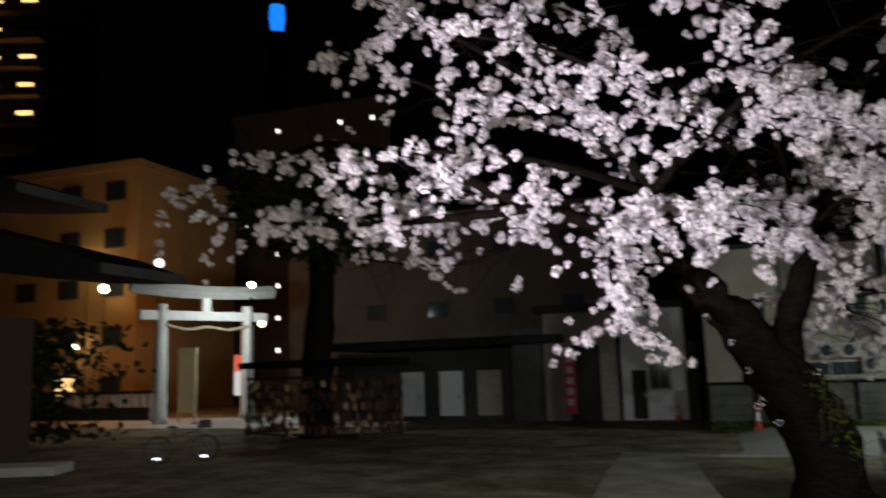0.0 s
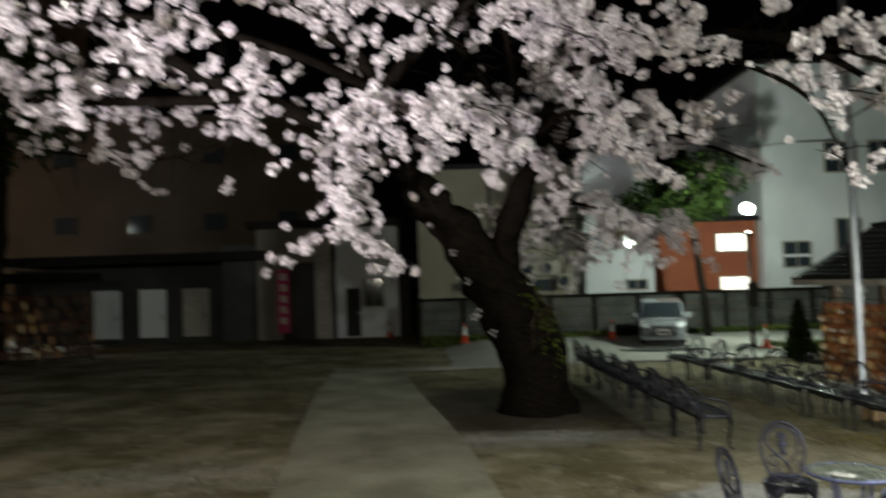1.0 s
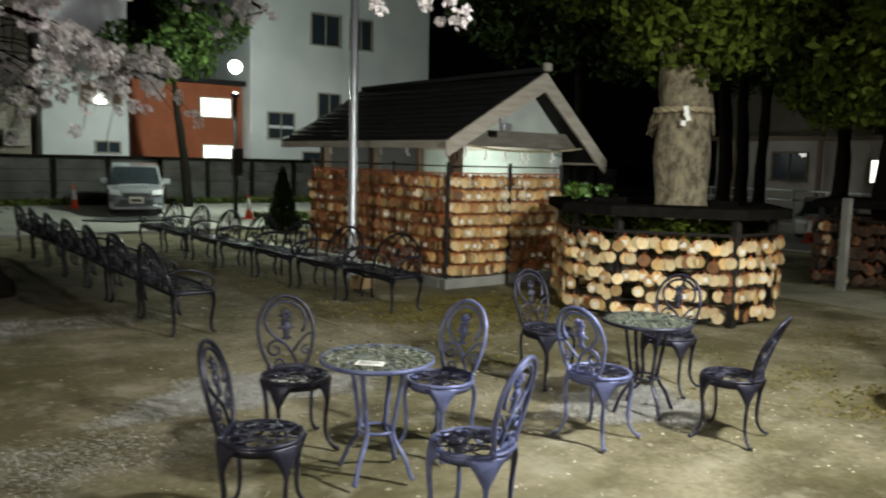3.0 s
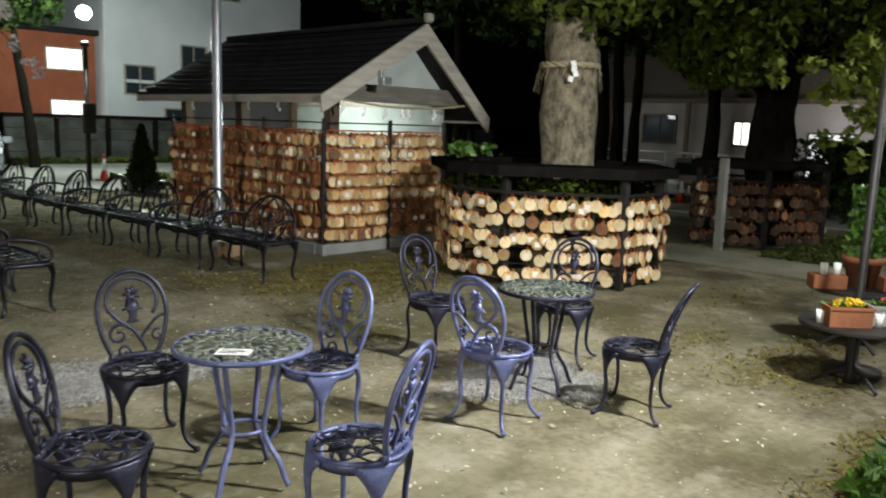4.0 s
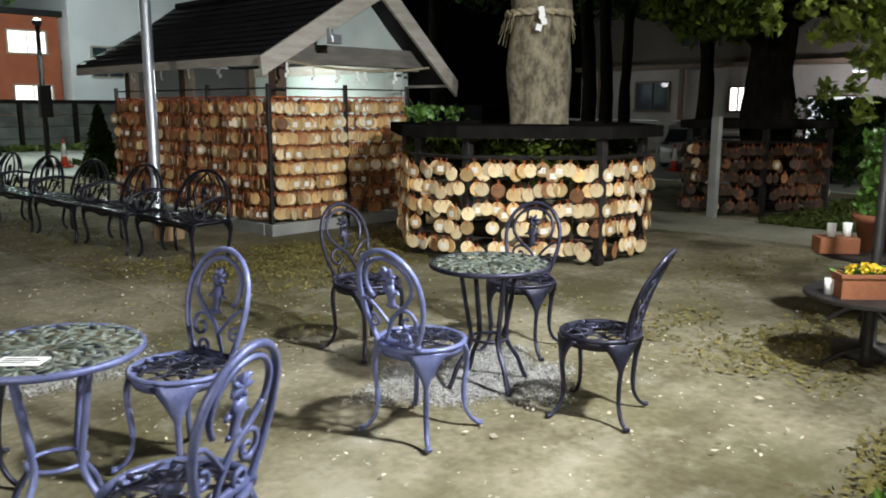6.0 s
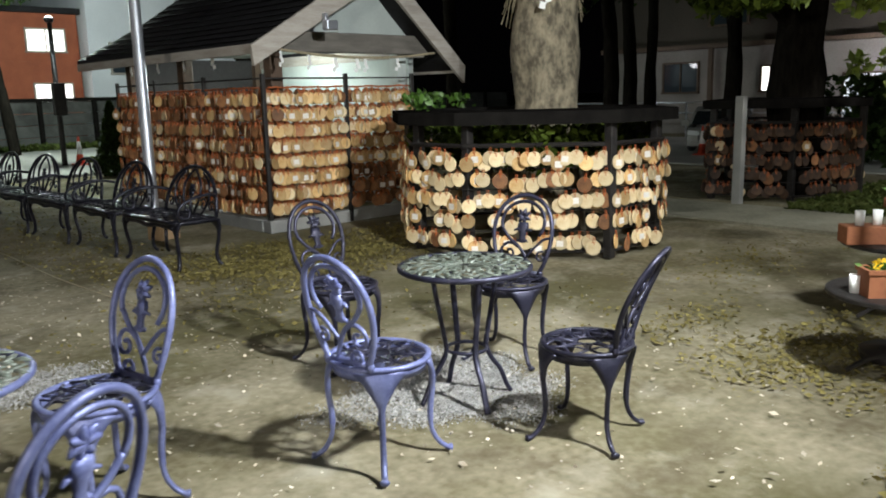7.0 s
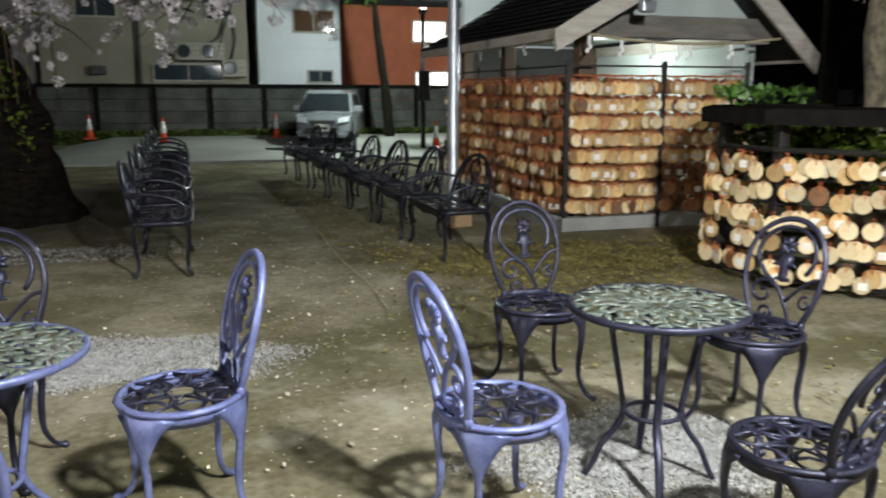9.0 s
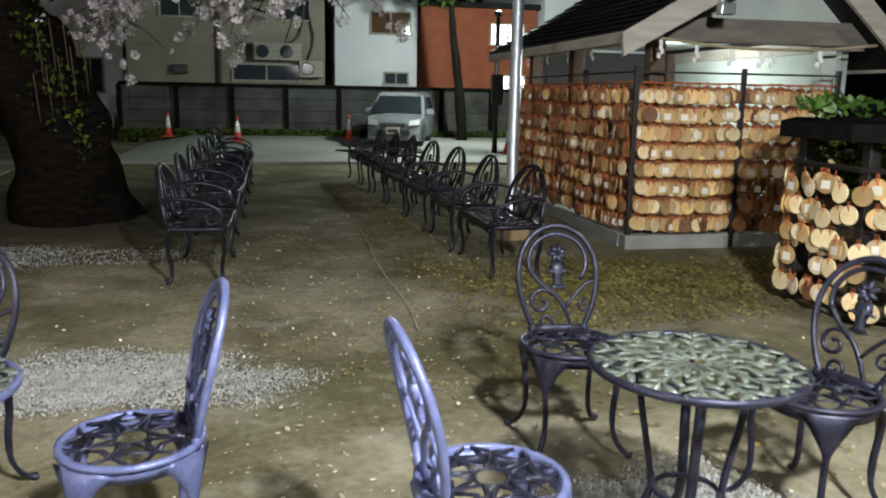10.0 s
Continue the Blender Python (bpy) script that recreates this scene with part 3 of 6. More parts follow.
def cast_table(m, label, metal):
    ob = thing("cast_metal_table", label, "table", m, "bistro tables")
    bm = bmesh.new()
    tube(bm, [(0.305 * math.cos(a), 0.305 * math.sin(a), 0.655) for a in (2 * math.pi * i / 48 for i in range(48))], 0.011, 6, True, (0, 0, 1), 0.0135)
    part("rim", bm, metal, ob, "", True)
    bm = bmesh.new()
    for r in (0.035, 0.1):
        tube(bm, [(r * math.cos(a), r * math.sin(a), 0.664) for a in (2 * math.pi * i / 20 for i in range(20))], 0.013, 4, True, (0, 0, 1), 0.004)
    for k in range(14):
        q = Matrix.Rotation(2 * math.pi * k / 14, 3, "Z")
        tube(bm, [q @ Vector(p) for p in ((0.035, 0, 0.664), (0.12, 0.012, 0.666), (0.2, -0.012, 0.666), (0.3, 0, 0.664))], [0.013, 0.011, 0.013, 0.018], 4, False, (0, 0, 1), 0.004)
        for r, s, e in ((0.1, 1, 0.035), (0.14, -1, 0.04), (0.18, 1, 0.055), (0.21, -1, 0.06), (0.24, 1, 0.062), (0.258, -1, 0.05)):
            tube(bm, [q @ Vector(p) for p in ((r, 0, 0.665), (r + 0.025, s * e * 0.45, 0.667), (r + 0.045, s * e, 0.664))], [0.011, 0.017, 0.010], 4, False, (0, 0, 1), 0.004)
    part("tabletop", bm, CAST_TOP, ob, "weathered green openwork top", True)
    bm = bmesh.new()
    tube(bm, [(0.096 * math.cos(a), 0.096 * math.sin(a), 0.262) for a in (2 * math.pi * i / 20 for i in range(20))], 0.009, 5, True)
    part("brace_ring", bm, metal, ob, "", True)
    bm = bmesh.new()
    tube(bm, [(0.165 * math.cos(a), 0.165 * math.sin(a), 0.635) for a in (2 * math.pi * i / 24 for i in range(24))], 0.009, 5, True)
    part("brace_ring", bm, metal, ob, "", True)
    for k in range(4):
        bm = bmesh.new()
        a = 2 * math.pi * k / 4 + 0.5
        d = Vector((math.cos(a), math.sin(a), 0))
        tube(bm, smooth_line([d * r + Vector((0, 0, z)) for r, z in ((0.165, 0.64), (0.150, 0.54), (0.124, 0.40), (0.106, 0.30), (0.104, 0.255), (0.128, 0.20), (0.178, 0.13), (0.208, 0.055), (0.232, 0.013))], 4), 0.0115, 6, False, (-d.y, d.x, 0), 0.0155)
        part("leg", bm, metal, ob, "", True)
    return ob


def facing(x, y, to):
    """The pose of a chair at x, y that faces the point to."""
    return pose(x, y, 0, 0, 0, math.degrees(math.atan2(to[1] - y, to[0] - x)) - 90)


TABLE_A, TABLE_B = (3.18, 6.22), (5.35, 6.14)
cast_table(pose(*TABLE_A, 0), "round blue-grey cast table with green openwork top", CAST)
cast_table(pose(*TABLE_B, 0, 0, 0, 40), "round dark blue cast table with green openwork top", CAST_MID)
CHAIR_LABEL = "blue-grey cast metal chair with scrolled oval back"
first = cast_chair(pose(3.735, 6.385, 0, 0, 0, 102), CHAIR_LABEL, CAST, "chairs round the tables")
for x, y, turn in ((3.21, 5.42, 24), (4.70, 5.985, -83)):
    copy_thing(first, pose(x, y, 0, 0, 0, turn))
worn = cast_chair(pose(3.03, 6.90, 0, 0, 0, 170), "dark blue-black cast metal chair with scrolled oval back", CAST_MID, "chairs round the tables")
for x, y, turn in ((2.43, 6.05, -127), (5.32, 7.085, -181), (5.995, 6.44, 110)):
    copy_thing(worn, pose(x, y, 0, 0, 0, turn))
cast_chair(pose(5.44, 5.51, 0, 0, 0, 17) @ Matrix.Scale(0.95, 4), "dark blue-black cast metal chair with strongly raked back", CAST_MID, "chairs round the tables", 0.34)
first_bench = cast_bench(facing(3.53, 10.57, (5, 10.57)), "dark cast metal garden bench with arched scrolled back")
for i in range(1, 7):
    copy_thing(first_bench, facing(3.53 - 0.012 * i, 10.57 + 1.12 * i, (5.0, 10.57 + 1.12 * i + 0.05 * math.sin(i * 2.4))))
for i in range(7):
    copy_thing(first_bench, facing(5.92 - 0.075 * i, 10.48 + 1.12 * i, (3.9, 10.42 + 1.12 * i + 0.06 * math.sin(i * 1.7))))
table_card = part("paper_card", boxes(((0, 0, 0.001), (0.15, 0.09, 0.002))), PAPER)
table_card.matrix_basis = pose(3.06, 6.10, 0.672, 0, 0, -45)
tagged(table_card, "white printed notice card lying on the table", "card")
for i, w in enumerate((0.1, 0.12, 0.08)):
    part("text_bar", boxes(((-0.06 + w / 2, 0.022 - 0.02 * i, 0.0026), (w, 0.006, 0.0012))), INK, table_card)

# ---- racks of round wooden plaques ----
def disc_mesh(name, r, face, cord=0.0042, label=False):
    """A round wooden plaque in the x-z plane, front to -y, hung by a cord from z = 0."""
    bm = bmesh.new()
    n = 16
    c = (0, 0, -r - 0.026)
    rows = [(r * 0.94, -0.007), (r, -0.004), (r, 0.004), (r * 0.94, 0.007)]
    rings = [[bm.verts.new((q * math.sin(2 * math.pi * j / n), y, c[2] + q * math.cos(2 * math.pi * j / n))) for j in range(n)] for q, y in rows]
    for u, v in zip(rings, rings[1:]):
        for j in range(n):
            bm.faces.new((u[j], v[j], v[(j + 1) % n], u[(j + 1) % n]))
    bm.faces.new(rings[0])
    bm.faces.new(rings[-1][::-1])
    k = len(bm.faces)
    if cord:
        tube(bm, [(-0.010, -0.008, c[2] + r * 0.72), (-0.007, -0.004, 0.004), (0.007, -0.004, 0.004), (0.010, -0.008, c[2] + r * 0.72)], cord, 4)
        tube(bm, [(0, -0.01, c[2] + r * 0.85), (0.004, -0.013, c[2] + r * 0.4)], cord * 1.1, 4)
    k2 = len(bm.faces)
    if label:
        box(bm, (0, -0.0085, c[2] - r * 0.1), (r * 0.95, 0.002, r * 0.8))
    me = bpy.data.meshes.new(name)
    bmesh.ops.recalc_face_normals(bm, faces=bm.faces[:])
    bm.to_mesh(me)
    bm.free()
    for m in (face, CORD, LABEL):
        me.materials.append(m)
    for i, f in enumerate(me.polygons):
        f.material_index = 0 if i < k else 1 if i < k2 else 2
    return me


PLAQUES = [disc_mesh("wooden_plaque", 0.069, DISC), disc_mesh("wooden_plaque", 0.066, DISC), disc_mesh("wooden_plaque", 0.068, DISC, 0.0042, True), disc_mesh("wooden_plaque", 0.07, DISC_OLD_SHADED), disc_mesh("wooden_plaque", 0.07, DISC_OLD_SHADED, 0.0042, True), disc_mesh("wooden_plaque", 0.066, DISC_PALE, 0.0032), disc_mesh("wooden_plaque", 0.064, DISC_PALE, 0.0032, True), disc_mesh("wooden_plaque", 0.068, DISC_SHADED, 0.0032)]


def rack_panel(a, b, label, rows, top, step, gap, old, fill=1.0, post=1.71, seed=3, leave=()):
    """One bay of a plaque rack from a to b: two posts, rails, and plaques hung in rows on its outer side."""
    rng = random.Random(seed)
    a, b = Vector((*a, 0)), Vector((*b, 0))
    d = (b - a)
    length = d.length
    ang = math.degrees(math.atan2(d.y, d.x))
    ob = thing("plaque_rack", label, "plaque rack", pose(a.x, a.y, 0, 0, 0, ang), "plaque racks")
    bm = bmesh.new()
    box(bm, (0, 0, post / 2), (0.045, 0.045, post), None, 0.006)
    part("post", bm, BLACK_IRON, ob)
    part("rail", boxes(((length / 2, 0, post - 0.05), (length - 0.05, 0.018, 0.018))), BLACK_IRON, ob)
    for r in range(rows):
        z = top - r * step
        part("rail", boxes(((length / 2, 0, z + 0.004), (length - 0.05, 0.012, 0.012))), BLACK_IRON, ob)
        knots = smooth_line([(0.05 + (length - 0.1) * k / 9, -0.012 - 0.012 * rng.random(), z + 0.002 + rng.uniform(-0.006, 0.008)) for k in range(10)], 3)
        part("hanging_cord", tube(bmesh.new(), knots, [0.007 + 0.004 * rng.random() for _ in knots], 5), CORD, ob, "orange-red cord wound along the rail")
        x = 0.07
        while x < length - 0.05:
            if rng.random() < fill * (1.0 if r not in leave else 0.45):
                kind = rng.random() - old * noise.noise((x * 1.7, r * 0.9, seed))
                me = PLAQUES[3 + (rng.random() < 0.3)] if kind < old or r in leave else PLAQUES[rng.choice((0, 0, 1, 2, 5, 6))]
                layer = rng.choice((0, 1, 2, 3, 4))
                piece("wooden_plaque", me, ob, pose(x, -0.012 - 0.016 * layer, z - 0.008 - 0.012 * math.sin(math.pi * x / length) - 0.02 * rng.random(), rng.uniform(-9, 3), rng.uniform(-8, 8), rng.uniform(-34, 34)))
            x += gap * rng.uniform(0.6, 1.4)
        x = 0.06
        while x < length - 0.05:
            piece("wooden_plaque", PLAQUES[3 + (rng.random() < 0.2)], ob, pose(x, 0.02 + 0.012 * rng.random(), z + 0.02 * rng.random(), 0, 0, rng.uniform(-10, 10)))
            x += 0.11 * rng.uniform(0.7, 1.3)
    return ob


RACK_C = (7.39, 11.17)
RACK_LABEL = "black iron rack hung with rows of round wooden plaques"
rack_panel(RACK_C, (8.45, 11.13), RACK_LABEL, 8, 1.56, 0.172, 0.046, 0.07, 0.98, 1.71, 3)
rack_panel((8.45, 11.13), (9.40, 11.06), RACK_LABEL, 8, 1.56, 0.172, 0.05, 0.1, 0.95, 1.71, 4, (5, 6, 7))
# Side bays hold mostly dark plaques: the side's shade is put into their colour.
for k, (p, q) in enumerate((((7.40, 12.5), (7.39, 11.17)), ((7.40, 13.82), (7.40, 12.5)), ((7.40, 15.05), (7.40, 13.82)))):
    rack_panel(p, q, RACK_LABEL, 8, 1.56, 0.172, 0.062, 0.66, 0.95, 1.71, 10 + k)
end_post = part("rack_post", boxes(((9.40, 11.06, 0.855), (0.045, 0.045, 1.71)), bevel=0.006), BLACK_IRON)
tagged(end_post, "black iron end post of the plaque rack", "post")
plinth = part("rack_kerb", boxes(((8.42, 11.20, 0.06), (2.14, 0.16, 0.14)), ((7.42, 13.2, 0.06), (0.16, 3.84, 0.14)), bevel=0.01), KERB)
tagged(plinth, "low grey concrete kerb under the plaque racks", "kerb")

# ---- kiosk with gabled roof ----
def kiosk():
    ob = thing("shrine_kiosk", "small white kiosk with dark gabled roof, lit inside", "kiosk")
    y0, y1, xc, zr = 10.82, 15.7, 8.79, 2.93
    for s, half, ze in ((1, 1.24, 1.80), (-1, 1.66, 1.985)):
        bm = bmesh.new()
        rows = []
        for k in range(7):  # the roof rises a little towards the far gable and flares at the eaves
            f = k / 6
            y, lift = y0 + 0.02 + (y1 - y0) * f, 0.06 * f * f
            rows.append([bm.verts.new((xc + s * half * g, y, zr + 0.03 + (ze - zr - 0.03) * g - 0.05 * math.sin(math.pi * g) + lift - d)) for g, d in ((0, 0), (0.35, 0), (0.7, 0), (1, 0), (1, 0.07), (0.7, 0.08), (0.35, 0.08), (0, 0.09))])
        for a, b in zip(rows, rows[1:]):
            for i in range(8):
                bm.faces.new((a[i], b[i], b[(i + 1) % 8], a[(i + 1) % 8]))
        bm.faces.new(rows[0])
        bm.faces.new(rows[-1][::-1])
        bmesh.ops.recalc_face_normals(bm, faces=bm.faces[:])
        slope = part("roof_slope", bm, ROOF_DARK, ob)
        for k in range(11):
            f = (k + 0.6) / 11.5
            x, z = xc + s * half * f, zr + 0.032 + (ze - zr - 0.03) * f - 0.05 * math.sin(math.pi * f)
            bm = bmesh.new()
            tube(bm, [(x, y0 + 0.04, z), (x, (y0 + y1) / 2, z + 0.015), (x, y1 - 0.02, z + 0.06)], 0.007, 4, False, (1, 0, 0), 0.05)
            part("roof_batten", bm, ROOF_DARK, slope)
        bm = bmesh.new()
        a = Vector((xc, y0 - 0.01, zr + 0.05))
        e = Vector((xc + s * (half + 0.06), y0 - 0.01, ze - 0.01))
        q = [a, e, e - Vector((s * 0.02, 0, 0.2)), a - Vector((0, 0, 0.26))]
        f = [bm.verts.new(p) for p in q]
        g = [bm.verts.new(p + Vector((0, 0.045, 0))) for p in q]
        bm.faces.new(f)
        bm.faces.new(g[::-1])
        for i in range(4):
            j = (i + 1) % 4
            bm.faces.new((f[i], g[i], g[j], f[j]))
        bmesh.ops.recalc_face_normals(bm, faces=bm.faces[:])
        part("bargeboard", bm, BARGE, ob, "aged white timber bargeboard")
        part("eave_fascia", boxes(((xc + s * half, (y0 + y1) / 2, ze - 0.04), (0.03, y1 - y0, 0.1))), BARGE, ob)
    part("ridge_cap", boxes(((xc, (y0 + y1) / 2, zr + 0.09), (0.14, y1 - y0, 0.07)), bevel=0.02), ROOF_DARK, ob)
    part("ridge_tile", boxes(((xc, y0 - 0.02, zr + 0.12), (0.12, 0.1, 0.12)), bevel=0.03), BARGE, ob, "pale ridge end tile")
    bm = bmesh.new()
    prism(bm, [(-1.3, 2.14), (1.02, 2.06), (0, 2.86)], 0, 0.03, Matrix.Translation((xc, 11.28, 0)) @ Matrix.Rotation(math.pi / 2, 4, "X"))
    part("gable_panel", bm, PLASTER, ob, "pale plaster gable")
    part("tie_beam", boxes(((xc, 11.18, 2.05), (2.3, 0.14, 0.22)), bevel=0.01), SOFFIT, ob)
    part("wall_plate", boxes(((7.62, 13.3, 2.02), (0.12, 4.2, 0.14)), bevel=0.01), BARGE, ob)
    part("wall_plate", boxes(((9.7, 13.3, 1.98), (0.12, 4.2, 0.14)), bevel=0.01), BARGE, ob)
    part("ceiling_board", boxes(((8.66, 13.3, 2.11), (2.0, 4.2, 0.03))), PLASTER, ob)
    for x, y, m in ((7.62, 11.32, TIMBER), (9.42, 11.32, PLASTER), (7.62, 15.0, TIMBER), (9.62, 15.0, TIMBER), (7.62, 13.4, TIMBER)):
        part("column", boxes(((x, y, 1.02), (0.15, 0.15, 2.04)), bevel=0.01), m, ob)
    part("back_wall", boxes(((9.7, 13.2, 1.02), (0.08, 3.6, 2.04))), PLASTER, ob)
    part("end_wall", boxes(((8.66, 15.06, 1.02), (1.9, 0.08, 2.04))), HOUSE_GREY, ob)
    part("counter", boxes(((8.7, 12.4, 0.55), (1.4, 0.5, 1.1)), bevel=0.01), BARGE, ob)
    bm = bmesh.new()
    tube(bm, smooth_line([(7.3, 10.96, 1.97), (8.0, 10.95, 1.9), (8.6, 10.95, 1.88), (9.2, 10.95, 1.9), (9.7, 10.96, 1.95)], 4), 0.014, 6)
    part("straw_rope", bm, STRAW, ob)
    return ob


kiosk()
fixture = thing("gable_floodlight", "small grey floodlight fixed to the kiosk gable", "floodlight", pose(7.95, 10.74, 2.24))
part("bracket", boxes(((0, 0.02, 0), (0.04, 0.06, 0.16)), bevel=0.005), STEEL, fixture)
part("housing", boxes(((0, -0.06, -0.05), (0.14, 0.1, 0.1)), bevel=0.012), STEEL, fixture)


def paper_streamer(x, y, z, scale, turn):
    bm = bmesh.new()
    for i in range(4):
        box(bm, ((0.02 if i % 2 else -0.015) * scale, 0.004 * (i % 2), -0.03 * scale - 0.05 * scale * i), (0.05 * scale, 0.003, 0.055 * scale), Matrix.Rotation(0.25 * (1 if i % 2 else -1), 4, "Y"))
    ob = part("paper_streamer", bm, PAPER)
    ob.matrix_basis = pose(x, y, z, 0, 0, turn)
    return tagged(ob, "white folded zigzag paper streamer on a rope", "paper streamer", "paper streamers")


for x, z in ((7.5, 1.94), (7.85, 1.91), (8.2, 1.89), (8.5, 1.88), (8.62, 1.88), (9.1, 1.9)):
    paper_streamer(x, 10.95, z, 0.8, random.uniform(-30, 30))
for y in (11.9, 12.6, 13.3, 14.1):
    paper_streamer(7.22, y, 1.95, 0.8, 90 + random.uniform(-30, 30))

# ---- tree rings with plaques ----
def tree_ring(corners, base, seed, post=1.18, fine=True, fill=1.0, label="black iron fence hung with round wooden plaques round a tree"):
    ob = thing("tree_fence", label, "fence", pose(*base, 0), "plaque fences round trees")
    rng = random.Random(seed)
    pts = [Vector((*c, 0)) - Vector((*base, 0)) for c in corners]
    mid = sum(pts, Vector()) / len(pts)
    for i, p in enumerate(pts):
        q = pts[(i + 1) % len(pts)]
        d = (q - p).normalized()
        out = Vector((d.y, -d.x, 0))
        if out.dot((p + q) / 2 - mid) < 0:
            out = -out
        ang = math.degrees(math.atan2(-out.x, out.y)) + 180
        at = p if i == 2 else p + (mid - p).normalized() * 0.07  # most posts stand behind the plaques
        part("post", boxes(((at.x, at.y, post / 2), (0.08, 0.08, post)), bevel=0.008), BLACK_IRON, ob)
        for z in (1.0, 0.06):
            part("rail", tube(bmesh.new(), [p + Vector((0, 0, z)), q + Vector((0, 0, z))], 0.016, 5), BLACK_IRON, ob)
        length = (q - p).length
        for r in range(5):
            z = 0.98 - 0.185 * r
            wire = bmesh.new()
            tube(wire, [p + Vector((0, 0, z)), q + Vector((0, 0, z))], 0.005, 4)
            part("wire", wire, BLACK_IRON, ob)
            x = 0.04
            while x < length - 0.03:
                if rng.random() < fill * (0.95, 0.85, 0.95, 0.72, 0.85)[r]:
                    old = rng.random()
                    # Far fences mostly take the plaques whose colour holds the shade.
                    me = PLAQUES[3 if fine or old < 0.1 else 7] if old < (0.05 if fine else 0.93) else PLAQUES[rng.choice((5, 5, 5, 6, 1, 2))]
                    c = p + d * x + out * (0.02 + 0.016 * rng.choice((0, 1, 2)))
                    m = pose(c.x, c.y, z - rng.choice((0, 0, 0.01, 0.05)), rng.uniform(-6, 3), rng.uniform(-6, 6), ang + rng.uniform(-25, 25))
                    piece("wooden_plaque", me, ob, m)
                x += rng.uniform(0.045, 0.105) if fine else rng.uniform(0.05, 0.11)
    outer = [mid + (p - mid) * 1.1 for p in pts]
    inner = [mid + (p - mid) * 0.78 for p in pts]
    bm = bmesh.new()
    k = len(pts)
    quads = [[bm.verts.new((*v.xy, z)) for v in ring] for ring, z in ((outer, 1.175), (outer, 1.285), (inner, 1.30), (inner, 1.22))]
    for r in range(4):
        u, v = quads[r], quads[(r + 1) % 4]
        for i in range(k):
            bm.faces.new((u[i], u[(i + 1) % k], v[(i + 1) % k], v[i]))
    bmesh.ops.recalc_face_normals(bm, faces=bm.faces[:])
    part("rain_board", bm, TARRED, ob, "black board roof over the plaques")
    return ob


RING_A = [(7.74, 9.2), (7.76, 8.55), (8.57, 7.57), (9.4, 7.56), (10.3, 8.4), (10.2, 9.8), (8.6, 10.3)]
tree_ring(RING_A, (9.05, 8.8), 21)
RING_B = [(12.65, 8.85), (12.95, 7.85), (13.95, 7.4), (14.75, 8.2), (14.2, 9.4)]
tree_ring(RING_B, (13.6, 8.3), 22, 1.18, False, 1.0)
RING_C = [(-17.4, 26.4), (-15.2, 25.4), (-12.2, 25.4), (-10.9, 26.6), (-12.0, 28.4), (-15.6, 28.6)]


def trunk_mesh(line, radii, n=14, rough=0.12, seed=0):
    bm = bmesh.new()
    pts = smooth_line(line, 6)
    k = len(pts) - 1
    rs = [radii[min(int(i / k * (len(radii) - 1)), len(radii) - 2)] * (1 - (i / k * (len(radii) - 1)) % 1) + radii[min(int(i / k * (len(radii) - 1)) + 1, len(radii) - 1)] * ((i / k * (len(radii) - 1)) % 1) if i < k else radii[-1] for i in range(k + 1)]
    tube(bm, pts, rs, n)
    for v in bm.verts:
        v.co += Vector(noise.noise_vector((v.co.x * 4 + seed, v.co.y * 4, v.co.z * 2))) * rough * rs[0]
    return bm


def leafy_tree(name, label, base, line, radii, bark, clumps, per, leaf, size, spread, seed, limbs=()):
    ob = thing(name, label, "tree", pose(*base, 0))
    part("trunk", trunk_mesh(line, radii, 18, 0.22, seed), bark, ob, "", True)
    for limb, r in limbs:
        part("limb", trunk_mesh(limb, r, 8, 0.1, seed + 1), bark, ob, "", True)
    rng = np.random.default_rng(seed)
    cs = []
    for (x, y, z), (rx, ry, rz), n in clumps:
        p = rng.normal(size=(n, 3))
        p /= np.linalg.norm(p, axis=1)[:, None]
        p *= rng.uniform(0.35, 1.0, n)[:, None] ** 0.5
        cs.append(p * (rx, ry, rz) + (x, y, z))
    flakes("crown", blob_points(rng, np.concatenate(cs), per, spread), size, leaf, ob, 1.5, False, 0.4, "stuff", "", seed)
    return ob


leafy_tree("camphor_tree", "tall tree with pale furrowed trunk and a straw rope", (9.11, 8.73),
           [(0, 0, 0), (0.02, 0, 1.0), (0, 0.02, 2.0), (-0.02, 0, 3.0), (0.05, 0.05, 5.0), (0.2, 0.1, 7.0)], [0.42, 0.335, 0.31, 0.285, 0.26, 0.2], BARK_PALE,
           [((-0.1, -0.2, 3.35), (0.85, 0.85, 0.5), 80), ((-0.2, -0.3, 4.1), (1.8, 1.8, 0.6), 80), ((-0.5, -0.3, 5.3), (2.6, 2.6, 1.6), 230), ((1.8, -2.2, 4.5), (1.6, 1.5, 0.9), 120), ((1.3, -2.0, 3.6), (0.5, 0.5, 0.5), 26), ((1.6, -3.4, 3.0), (0.5, 0.45, 0.7), 30), ((0.5, 1.8, 5.0), (2.0, 1.6, 1.3), 120)], 34, LEAF, 0.045, 0.28, 31,
           [([(0, 0, 3.2), (-0.5, -0.5, 4.0), (-1.3, -1.0, 5.0)], [0.14, 0.09, 0.04]), ([(0, 0, 3.4), (0.8, -0.8, 4.1), (1.6, -2.0, 4.6)], [0.14, 0.09, 0.04])])
